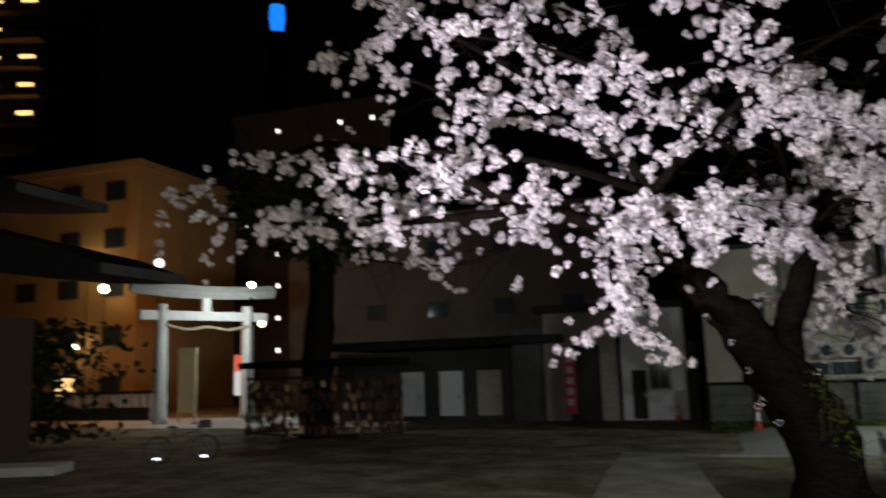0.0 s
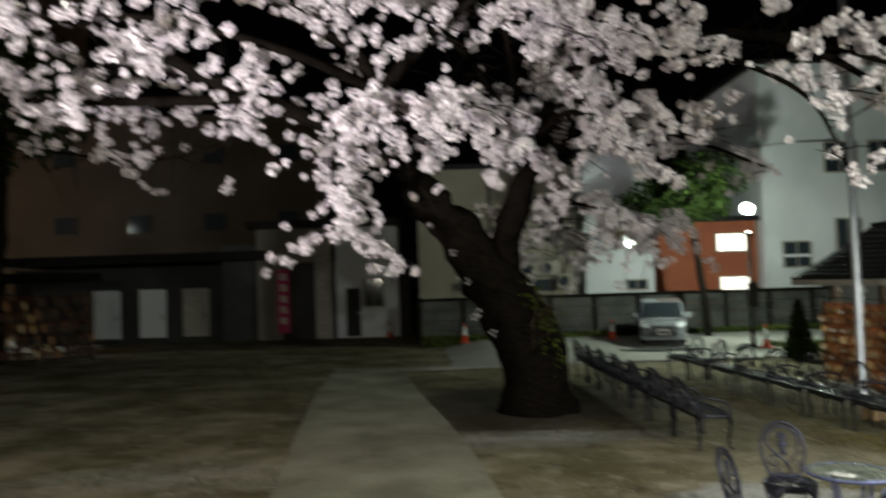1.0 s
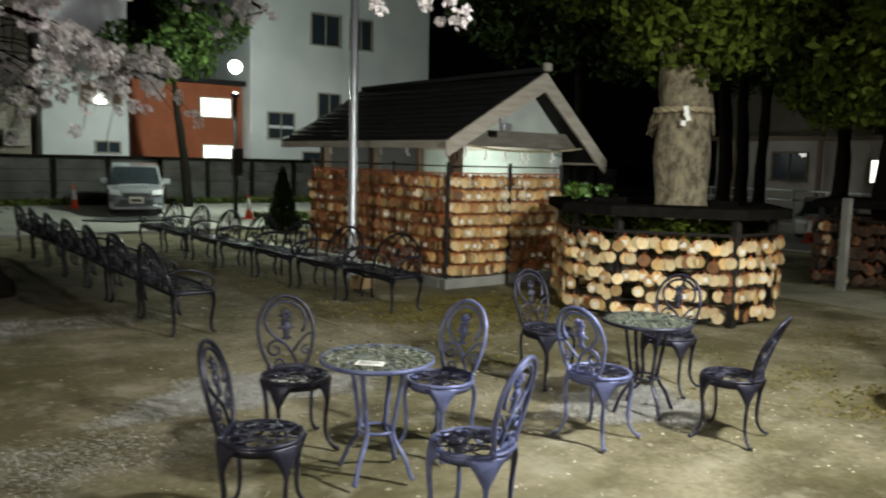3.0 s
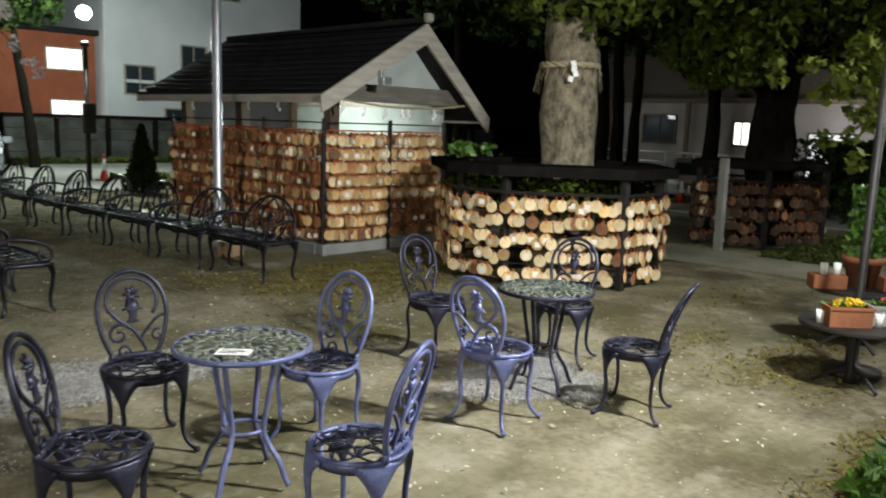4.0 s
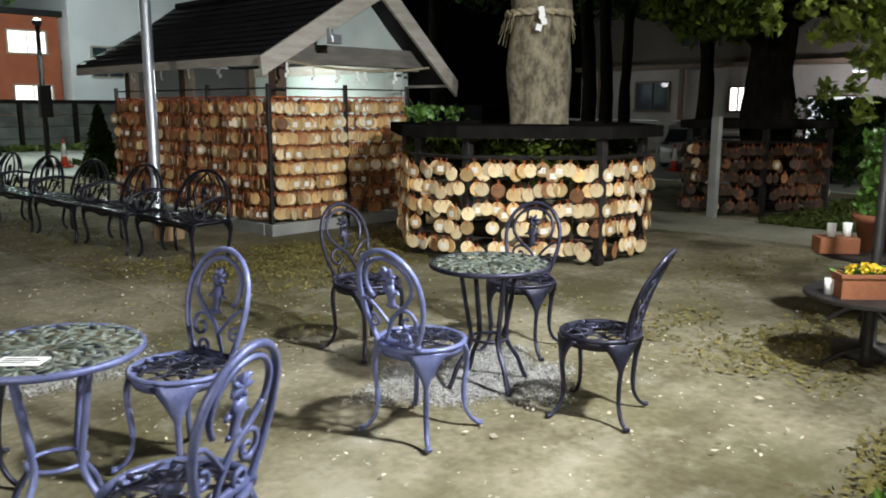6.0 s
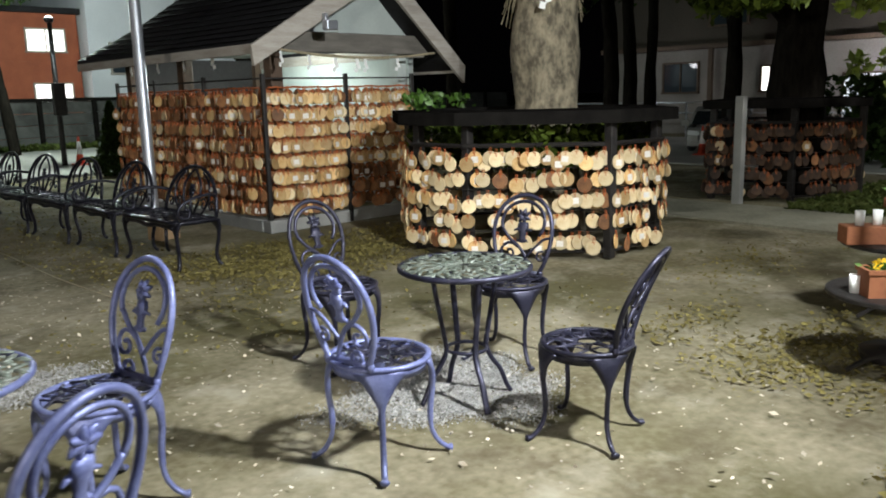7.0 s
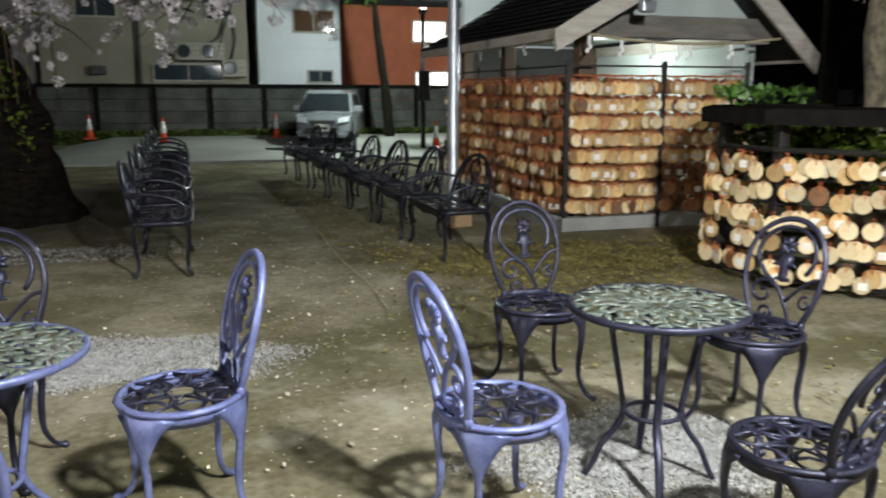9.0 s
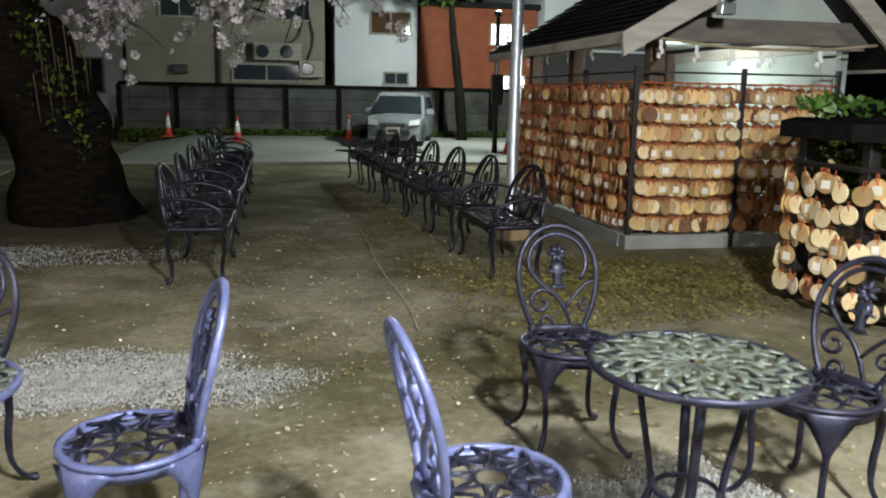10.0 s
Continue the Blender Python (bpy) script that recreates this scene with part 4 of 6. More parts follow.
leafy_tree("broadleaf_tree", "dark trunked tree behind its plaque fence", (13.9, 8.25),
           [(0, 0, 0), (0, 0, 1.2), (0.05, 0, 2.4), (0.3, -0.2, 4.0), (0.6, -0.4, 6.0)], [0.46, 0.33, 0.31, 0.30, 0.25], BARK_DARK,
           [((-1.3, 0.3, 3.0), (0.7, 0.8, 0.55), 120), ((-1.2, 0.5, 4.2), (2.2, 2.2, 1.2), 260), ((0.5, -1.8, 3.7), (2.0, 1.8, 1.2), 240), ((-0.5, 1.0, 6.0), (3.0, 3.0, 1.6), 200)], 30, LEAF, 0.055, 0.3, 32,
           [([(0, 0, 2.2), (-0.8, 0.3, 2.9), (-1.6, 0.6, 4.0)], [0.18, 0.11, 0.05]), ([(0.1, 0, 2.6), (0.5, -0.9, 3.2), (0.7, -2.0, 3.9)], [0.18, 0.12, 0.05])])

bough = thing("low_bough", "low bough beside the second tree, leaves coloured as if lit", "branch", pose(13.75, 8.4, 0))
part("branch", trunk_mesh([(0, 0, 2.7), (-0.3, -0.9, 2.75), (-0.7, -1.8, 2.6), (-0.9, -2.5, 2.3)], [0.14, 0.09, 0.05, 0.02], 8, 0.1, 2), BARK_DARK, bough, "", True)
rng = np.random.default_rng(44)
spots = np.concatenate([rng.normal(size=(26, 3)) * (0.3, 0.35, 0.22) + (-0.8, -1.9, 2.6), rng.normal(size=(14, 3)) * (0.25, 0.25, 0.2) + (-0.9, -2.6, 2.2), rng.normal(size=(16, 3)) * (0.3, 0.4, 0.16) + (-1.2, -0.3, 2.6), rng.normal(size=(30, 3)) * (0.5, 0.3, 0.3) + (-2.3, -2.4, 2.2)])
flakes("foliage", blob_points(rng, spots, 34, 0.12), 0.042, LEAF_LIT, bough, 1.5, False, 0.4, "stuff", "", 45)

# ---- cherry tree ----
def cherry():
    ob = thing("cherry_tree", "old cherry tree in full pale pink blossom at night", "cherry tree", pose(1.7, 13.6, 0))
    o = Vector((1.7, 13.6, 0))
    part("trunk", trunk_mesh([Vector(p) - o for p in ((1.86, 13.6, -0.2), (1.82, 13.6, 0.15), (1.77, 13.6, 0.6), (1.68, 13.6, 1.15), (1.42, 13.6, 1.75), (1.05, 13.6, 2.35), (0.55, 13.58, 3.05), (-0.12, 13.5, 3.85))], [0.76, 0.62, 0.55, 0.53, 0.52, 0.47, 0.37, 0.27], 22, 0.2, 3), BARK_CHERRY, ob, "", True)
    limbs = [
        ([(1.3, 13.6, 2.1), (1.42, 13.58, 2.9), (1.68, 13.55, 3.6), (1.98, 13.6, 4.3), (2.25, 13.5, 5.3), (2.6, 13.3, 6.6)], 0.3),
        ([(1.9, 13.6, 4.1), (1.45, 13.4, 4.9), (0.9, 13.0, 5.7), (0.2, 12.4, 6.6)], 0.1),
        ([(-0.1, 13.5, 3.9), (-1.2, 13.0, 4.6), (-3.0, 12.4, 5.3), (-4.9, 12.2, 6.2), (-7.5, 12.4, 6.4)], 0.18),
        ([(-0.1, 13.5, 3.9), (-0.6, 12.8, 5.2), (-1.5, 11.8, 6.6), (-2.6, 11.0, 7.8)], 0.16),
        ([(-2.4, 12.6, 5.1), (-4.0, 11.8, 4.9), (-6.0, 11.4, 4.9), (-8.6, 11.6, 5.3)], 0.1),
        ([(-4.9, 12.2, 6.2), (-7.0, 13.0, 6.9), (-9.0, 13.4, 6.6), (-11.0, 13.6, 6.3)], 0.09),
        ([(2.3, 13.4, 5.6), (3.4, 12.0, 5.6), (4.6, 10.4, 5.2), (5.9, 9.2, 4.4), (7.3, 8.8, 4.1)], 0.12),
        ([(3.4, 12.0, 5.6), (3.9, 10.5, 5.0), (4.5, 9.4, 4.2), (4.8, 9.0, 3.25)], 0.06),
        ([(4.6, 10.4, 5.2), (5.3, 9.5, 4.4), (5.7, 9.0, 3.3)], 0.06),
        ([(2.0, 13.6, 4.8), (3.2, 14.2, 5.0), (4.8, 14.8, 4.7), (6.6, 15.2, 4.1)], 0.1),
        ([(1.5, 13.6, 3.4), (2.4, 14.0, 3.5), (3.5, 14.6, 3.3), (4.6, 15.4, 3.0)], 0.06),
        ([(-1.2, 13.0, 4.6), (-1.3, 12.3, 3.9), (-1.1, 12.0, 2.9)], 0.05),
        ([(1.5, 13.4, 4.2), (1.0, 12.3, 4.7), (0.6, 11.2, 4.6), (0.1, 10.6, 4.2)], 0.07),
        ([(-0.1, 13.5, 3.9), (-0.4, 12.4, 4.6), (-0.6, 11.4, 4.7), (-1.0, 10.7, 4.4)], 0.07),
        ([(2.2, 13.4, 5.0), (2.7, 12.6, 4.9), (3.3, 12.0, 4.5), (4.0, 11.6, 4.1)], 0.06),
        ([(1.85, 13.5, 4.3), (2.2, 12.6, 4.7), (2.5, 11.8, 4.5), (2.7, 11.3, 4.1)], 0.06),
        ([(-0.6, 12.8, 5.2), (0.4, 11.5, 5.8), (1.5, 10.4, 6.3), (2.8, 9.6, 6.6)], 0.1),
        ([(2.6, 13.3, 6.6), (1.0, 12.0, 7.8), (-0.8, 11.0, 8.6)], 0.09),
        ([(2.6, 13.3, 6.6), (3.8, 12.4, 7.4), (5.0, 11.6, 7.8)], 0.08),
        ([(-0.6, 12.8, 5.2), (-1.9, 11.4, 5.5), (-3.4, 10.6, 5.7), (-5.0, 10.4, 5.7)], 0.09),
        ([(-1.0, 12.4, 5.8), (-2.6, 12.0, 6.6), (-4.4, 11.8, 7.4), (-6.0, 11.6, 8.2)], 0.09),
        ([(-1.5, 11.8, 6.6), (-3.0, 11.6, 7.6), (-4.4, 11.6, 8.6), (-5.6, 11.8, 9.4)], 0.08),
        ([(0.9, 13.0, 5.7), (-0.3, 11.6, 6.4), (-1.8, 10.8, 7.2), (-3.4, 10.4, 7.6)], 0.08),
        ([(0.2, 12.4, 6.6), (-0.8, 11.8, 7.6), (-2.2, 11.4, 8.4), (-3.6, 11.2, 9.2)], 0.08),
        ([(1.75, 13.6, 4.4), (1.5, 12.6, 5.4), (1.2, 11.6, 6.2), (0.6, 10.6, 6.6)], 0.07),
        ([(2.2, 13.5, 5.4), (2.0, 12.0, 6.0), (1.6, 10.8, 6.0), (1.4, 9.8, 5.7)], 0.07),
        ([(2.3, 13.4, 5.6), (2.6, 12.2, 5.7), (2.9, 11.0, 5.5), (3.2, 10.2, 5.0)], 0.07),
        ([(-3.0, 12.4, 5.3), (-4.6, 12.8, 5.6), (-6.4, 13.0, 5.6), (-8.4, 13.2, 5.4)], 0.08),
        ([(-2.4, 12.6, 5.1), (-3.0, 13.0, 4.5), (-4.6, 13.4, 4.3), (-6.4, 13.6, 4.6)], 0.06),
        ([(2.4, 14.0, 3.5), (2.6, 15.6, 3.2), (3.0, 17.2, 2.9), (3.9, 18.2, 2.7)], 0.05),
        ([(1.5, 13.6, 3.4), (1.4, 15.4, 3.3), (1.8, 17.2, 2.8), (1.6, 18.4, 2.5)], 0.05),
        ([(3.5, 14.6, 3.3), (4.3, 15.6, 3.1), (5.2, 17.0, 3.2)], 0.05),
    ]
    rng = np.random.default_rng(7)
    poms = []
    twigs = bmesh.new()
    for pts, r in limbs:
        local = [Vector(p) - o for p in pts]
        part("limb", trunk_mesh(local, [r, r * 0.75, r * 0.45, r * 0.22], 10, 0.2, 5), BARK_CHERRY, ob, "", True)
        line = smooth_line(local, 8)
        n = len(line)
        for i, p in enumerate(line):
            f = i / n
            if f < 0.22 and r > 0.07:
                continue
            if p.z < 4.2 and abs(p.x) < 0.7 and abs(p.y) < 0.7:
                continue
            right = p.x > 1.2 and p.y < -1.6
            for _ in range(1 if right or p.x < -8.2 or rng.random() < 0.35 else 2):
                d = Vector(rng.normal(size=3))
                d.z = abs(d.z) * 0.4 if right else d.z * 0.55 - 0.12
                d.normalize()
                length = rng.uniform(0.4, 1.35)
                bend = Vector((0, 0, (-0.04 if right else -0.18) * length))
                tw = [p, p + d * length * 0.5, p + d * length + bend]
                tube(twigs, tw, [0.012, 0.008, 0.004], 4)
                for k in range(int(length * 7.5)):
                    t = (k + 1) / (length * 7.5)
                    q = p + d * length * t + bend * t * t + Vector(rng.normal(size=3)) * 0.06
                    gap = -0.1 if q.y > 0.3 else -0.1 if q.x < -7.0 else -0.17
                    if q.x > -1.5 and q.z > 5.0:
                        gap = -0.06
                    if noise.noise(q * 0.85) > gap:
                        poms.append(q)
        for _ in range(6):
            poms.append(line[-1] + Vector(rng.normal(size=3)) * 0.12)
    spots = [(0.1 - 1.9 * f + rng.normal() * 0.12, -0.45, 3.9 * f) for f in rng.uniform(0.3, 0.9, 6)] + [(0.2 + rng.normal() * 0.15, -0.42, z) for z in rng.uniform(0.7, 3.4, 5)]
    flakes("trunk_blossom", blob_points(rng, spots, 12, 0.06), 0.017, BLOSSOM, ob, 1.0, False, 0.3, "stuff", "", 9)
    part("twig", twigs, BARK_CHERRY, ob)["kind"] = "stuff"
    p = np.array([tuple(q) for q in poms])
    pick = rng.choice(3, len(p), p=(0.3, 0.4, 0.3))
    radius = np.array((0.05, 0.072, 0.098))[pick]
    each = np.repeat(np.arange(len(p)), np.array((22, 36, 56))[pick])
    way = rng.normal(size=(len(each), 3))
    way *= (rng.uniform(0.15, 1.0, len(each)) ** 0.4 / np.linalg.norm(way, axis=1))[:, None]
    shape = rng.uniform(0.8, 1.2, (len(p), 3))
    c = p[each] + way * radius[each, None] * shape[each]
    flakes("blossom", c, 0.027, BLOSSOM, ob, 1.0, False, 0.3, "stuff", "", 8)
    return ob


cherry()

# ---- pole, lamps, cones, wall ----
pole = part("steel_pole", lathe(bmesh.new(), [(0.075, 0), (0.07, 0.1), (0.062, 0.12), (0.06, 2.6), (0.055, 2.62), (0.05, 6.5)], 14), STEEL, None, "", True)
pole.matrix_basis = pose(6.52, 12.2, 0)
tagged(pole, "galvanised steel pole standing beside the plaque rack", "pole")


def street_lamp(place, label, glow_mat=LAMP_GLOW, box_on=False):
    ob = thing("street_lamp", label, "street lamp", pose(place[0], place[1], 0), "street lamps")
    z = place[2]
    part("pole", lathe(bmesh.new(), [(0.07, 0), (0.06, 0.3), (0.05, z - 0.42)], 10), BLACK_IRON, ob, "", True)
    part("collar", lathe(bmesh.new(), [(0.08, z - 0.44), (0.11, z - 0.36), (0.06, z - 0.3)], 12), BLACK_IRON, ob, "", True)
    bm = bmesh.new()
    bmesh.ops.create_uvsphere(bm, u_segments=16, v_segments=10, radius=0.16, matrix=Matrix.Translation((0, 0, z + 0.33)))
    part("globe", bm, glow_mat, ob, "glowing white lamp globe", True)
    if box_on:
        part("switch_box", boxes(((0, -0.1, 1.55), (0.26, 0.16, 0.7)), bevel=0.015), BLACK_IRON, ob)
    return ob


street_lamp(LAMP_ROAD, "assumed globe street lamp on a dark pole, out of view with a switch box", LAMP_GLOW, True)
street_lamp(LAMP_NEAR, "assumed globe street lamp on a dark pole, out of view")
# This post only goes with the added foreground light.
street_lamp(FILL_START, "assumed globe street lamp on a dark pole, out of view")
street_lamp(FILL_FAR, "added globe lamp for the far fill, out of view")
street_lamp(LAMP_GATE, "bright globe street lamp beside the shrine gate")


# Housing built to go with the added uplight.
def floodlight():
    ob = thing("floodlight", "added black floodlight out of view, aimed up at the blossom", "floodlight", pose(FLOOD[0], FLOOD[1], 0))
    part("foot", boxes(((0, 0, 0.03), (0.4, 0.3, 0.06)), bevel=0.01), BLACK_IRON, ob)
    part("yoke", boxes(((0.17, -0.1, 0.25), (0.03, 0.05, 0.4)), ((-0.17, -0.1, 0.25), (0.03, 0.05, 0.4)), ((0, -0.1, 0.07), (0.36, 0.05, 0.03))), BLACK_IRON, ob)
    part("housing", boxes(((0, -0.22, 0.38), (0.3, 0.1, 0.26)), bevel=0.02), BLACK_IRON, ob)
    return ob


floodlight()


def traffic_cone(m):
    ob = thing("traffic_cone", "red traffic cone with white reflective band on asphalt", "traffic cone", m, "traffic cones")
    part("base", boxes(((0, 0, 0.015), (0.3, 0.3, 0.03)), bevel=0.01), CONE_RED, ob)
    part("cone", lathe(bmesh.new(), [(0.10, 0.03), (0.066, 0.22), (0.040, 0.42), (0.024, 0.60), (0.015, 0.63)], 16), CONE_RED, ob, "", True)
    part("band", lathe(bmesh.new(), [(0.068, 0.24), (0.032, 0.52)], 16), CONE_WHITE, ob, "white reflective band", True)
    return ob


cone = traffic_cone(pose(1.19, 26.2, 0.2))
for x, y, z in ((3.05, 24.4, 0.185), (5.87, 25.8, 0.2), (-1.6, 33.0, 0.0), (9.25, 22.1, 0.105), (19.0, 12.4, 0.02)):
    copy_thing(cone, pose(x, y, z))


def panel_wall(x0, x1, y, h):
    ob = thing("wall_north", "grey stained concrete panel wall with posts along the lane", "wall", LANE @ pose(0, y, 0), "", "structure")
    n = int((x1 - x0) / 1.75)
    for i in range(n + 1):
        x = x0 + (x1 - x0) * i / n
        part("wall_post", boxes(((x, -0.03, h / 2), (0.14, 0.16, h + 0.03)), bevel=0.01), TARRED, ob)
        if i < n:
            w = (x1 - x0) / n - 0.15
            for k in range(4):
                part("panel", boxes(((x + 0.5 * (x1 - x0) / n, 0.02 + 0.006 * ((i + k) % 2), (k + 0.5) * h / 4), (w, 0.06, h / 4 - 0.012)), bevel=0.006), WALL_CONC, ob)
    part("coping", boxes((((x0 + x1) / 2, 0, h + 0.05), (x1 - x0, 0.2, 0.11)), bevel=0.01), TARRED, ob)
    return ob


panel_wall(-1.0, 34.0, 31.6, 1.55)

# ---- houses behind ----
def window_on(ob, x, y, z, w, h, pane, frame_mat=BARGE, turn=0.0):
    win = part("window", boxes(((0, 0.0, h / 2 + 0.03), (w + 0.1, 0.07, 0.06)), ((0, 0, -h / 2 - 0.03), (w + 0.16, 0.12, 0.06)), ((-w / 2 - 0.03, 0, 0), (0.06, 0.07, h)), ((w / 2 + 0.03, 0, 0), (0.06, 0.07, h)), ((0, 0, 0), (0.04, 0.05, h))), frame_mat, ob)
    win.matrix_basis = pose(x, y, z, 0, 0, turn)
    part("pane", boxes(((0, 0.025, 0), (w, 0.012, h))), pane, win)
    return win


def house(label, x0, x1, y0, y1, h, wall, windows, ledge=True, name="house"):
    ob = thing(name, label, "building", LANE @ pose((x0 + x1) / 2, y0, 0), "houses behind the wall")
    w = x1 - x0
    part("wall", boxes(((0, (y1 - y0) / 2, h / 2), (w, y1 - y0, h)), bevel=0.02), wall, ob)
    part("roof", boxes(((0, (y1 - y0) / 2, h + 0.1), (w + 0.3, y1 - y0 + 0.3, 0.2)), bevel=0.03), ROOF_DARK, ob)
    if ledge:
        part("band", boxes(((0, -0.02, 2.95), (w, 0.05, 0.12))), wall, ob)
    for x, z, ww, hh, pane in windows:
        window_on(ob, x - (x0 + x1) / 2, -0.04, z, ww, hh, pane)
    return ob


house("beige rendered house behind the concrete wall", -1.0, 5.6, 33.0, 41.0, 7.0, HOUSE_BEIGE, [(3.6, 2.05, 2.2, 0.5, GLASS_DARK), (4.6, 4.4, 0.9, 1.1, GLASS_DARK), (0.8, 4.4, 1.2, 1.1, GLASS_DARK)])
house("white painted house with one upper window", 5.95, 8.85, 33.0, 41.0, 7.5, HOUSE_WHITE, [(7.9, 3.85, 1.35, 0.7, GLASS_BROWN), (8.1, 1.95, 0.8, 0.35, GLASS_DARK)])
house("red brick building with lit windows", 9.0, 13.3, 33.2, 41.0, 4.5, HOUSE_BRICK, [(12.2, 3.6, 1.2, 0.7, WINDOW_LIT), (12.3, 1.75, 1.2, 0.75, WINDOW_LIT)])
house("white rendered apartment house with dark windows", 13.4, 22.0, 32.6, 42.0, 11.0, HOUSE_WHITE, [(14.7, 3.0, 1.1, 1.0, GLASS_DARK), (16.9, 3.8, 1.0, 1.2, GLASS_DARK), (16.7, 7.0, 1.3, 1.2, GLASS_DARK), (18.4, 7.0, 1.0, 1.2, GLASS_DARK), (16.5, 1.6, 1.6, 0.7, GLASS_DARK)])


def condenser(x, z):
    ob = thing("air_conditioner", "grey outdoor air conditioner unit on the wall", "air conditioner", LANE @ pose(x, 32.8, z), "air conditioners")
    part("casing", boxes(((0, 0, 0.3), (0.8, 0.3, 0.58)), bevel=0.02), BARGE, ob)
    bm = bmesh.new()
    tube(bm, [(-0.12 + 0.2 * math.cos(a), -0.16, 0.3 + 0.2 * math.sin(a)) for a in (2 * math.pi * i / 16 for i in range(16))], 0.02, 5, True)
    part("fan_guard", bm, BLACK_IRON, ob)
    part("fan", lathe(bmesh.new(), [(0.19, 0), (0.19, 0.01)], 14), GLASS_DARK, ob).matrix_basis = pose(-0.12, -0.153, 0.3, 90)
    return ob


def pipe(pts, label, r=0.03):
    ob = part("wall_pipe", tube(bmesh.new(), smooth_line(pts, 4), r, 6), CLAD_DARK)
    ob.matrix_basis = LANE
    tagged(ob, label, "pipe", "wall pipes")


pipe([(2.05, 32.9, 1.0), (2.05, 32.9, 3.2), (2.05, 32.9, 6.6)], "dark drain pipe running down the beige house", 0.06)
pipe([(4.9, 32.9, 2.2), (5.2, 32.9, 3.2), (5.05, 32.9, 4.2), (5.15, 32.9, 6.0)], "thin dark cable hanging on the beige house")
pipe([(4.3, 32.9, 3.0), (4.75, 32.9, 3.4), (4.9, 32.9, 4.6), (4.85, 32.9, 6.2)], "thin dark cable hanging on the beige house")
vent = part("wall_vent", boxes(((0, 0, 0), (0.5, 0.16, 0.3)), bevel=0.04), CLAD_DARK)
vent.matrix_basis = LANE @ pose(0.75, 32.9, 2.1)
tagged(vent, "small dark vent hood on the beige house", "vent")
condenser(3.6, 2.45)
condenser(4.4, 2.45)
condenser(5.1, 1.9)

# ---- sheds by the yard ----
def storehouse():
    ob = thing("storehouse", "low grey storehouse with white doors and a dark panel for an open bay", "building", pose(-8, 34, 0))
    part("wall", boxes(((-1.0, 3, 1.6), (16.5, 6, 3.2))), HOUSE_GREY, ob)
    part("roof", boxes(((-4.0, 2.4, 3.5), (11.6, 8.0, 0.35)), bevel=0.05), ROOF_DARK, ob)
    for x in (-5.4, -3.5, -1.7):
        d = part("door", boxes(((x, -0.04, 1.25), (1.1, 0.06, 2.0)), bevel=0.01), HOUSE_WHITE if x < -3 else BARGE, ob)
        part("handle", boxes(((x + 0.4, -0.09, 1.1), (0.04, 0.05, 0.2))), BLACK_IRON, d)
    # Flat dark panel paints the open bay's shade; the wall behind is solid.
    part("dark_bay_panel", boxes(((0.15, -0.05, 2.0), (1.5, 0.08, 4.0))), CLAD_DARK, ob)
    return ob


storehouse()


def gatehouse():
    ob = thing("gatehouse", "pale grey hall with dark doorway and white annex", "building", pose(-4, 34, 0))
    part("wall", boxes(((-2.55, 0.2, 2.3), (1.05, 1.0, 4.6)), ((-0.35, 0.2, 2.3), (0.5, 1.0, 4.6)), ((-1.3, 0.2, 3.9), (1.5, 1.0, 1.4))), PALE_WALL, ob)
    part("doorway", boxes(((-1.3, 0.75, 1.6), (1.5, 0.1, 3.2))), TIMBER, ob)
    part("pillar", boxes(((-0.3, -0.4, 2.0), (0.7, 0.3, 4.0)), bevel=0.02), BARGE, ob)
    part("annex", boxes(((1.5, 1.2, 2.3), (2.6, 3.0, 4.6))), HOUSE_WHITE, ob)
    part("roof", boxes(((-0.2, 1.0, 4.75), (6.4, 4.0, 0.3)), bevel=0.05), ROOF_DARK, ob)
    d = part("door", boxes(((0.9, -0.33, 1.05), (0.6, 0.05, 2.0)), bevel=0.01), HOUSE_GREY, ob)
    part("handle", boxes(((1.1, -0.38, 1.0), (0.04, 0.06, 0.16))), STEEL, d)
    window_on(ob, 1.75, -0.34, 1.85, 0.75, 1.1, GLASS_DARK)
    return ob


gatehouse()
banner = part("pink_banner", boxes(((0, 0, 1.6), (0.5, 0.01, 2.6))), PINK_CLOTH)
banner.matrix_basis = pose(-5.95, 33.4, 0)
tagged(banner, "tall pink cloth banner with faded writing", "banner")
part("banner_pole", lathe(bmesh.new(), [(0.02, 0), (0.02, 3.0)], 8, (-0.27, 0, 0)), STEEL, banner)
for k in range(5):
    part("text_bar", boxes(((0, -0.008, 2.6 - 0.45 * k), (0.26, 0.006, 0.28))), LABEL, banner)

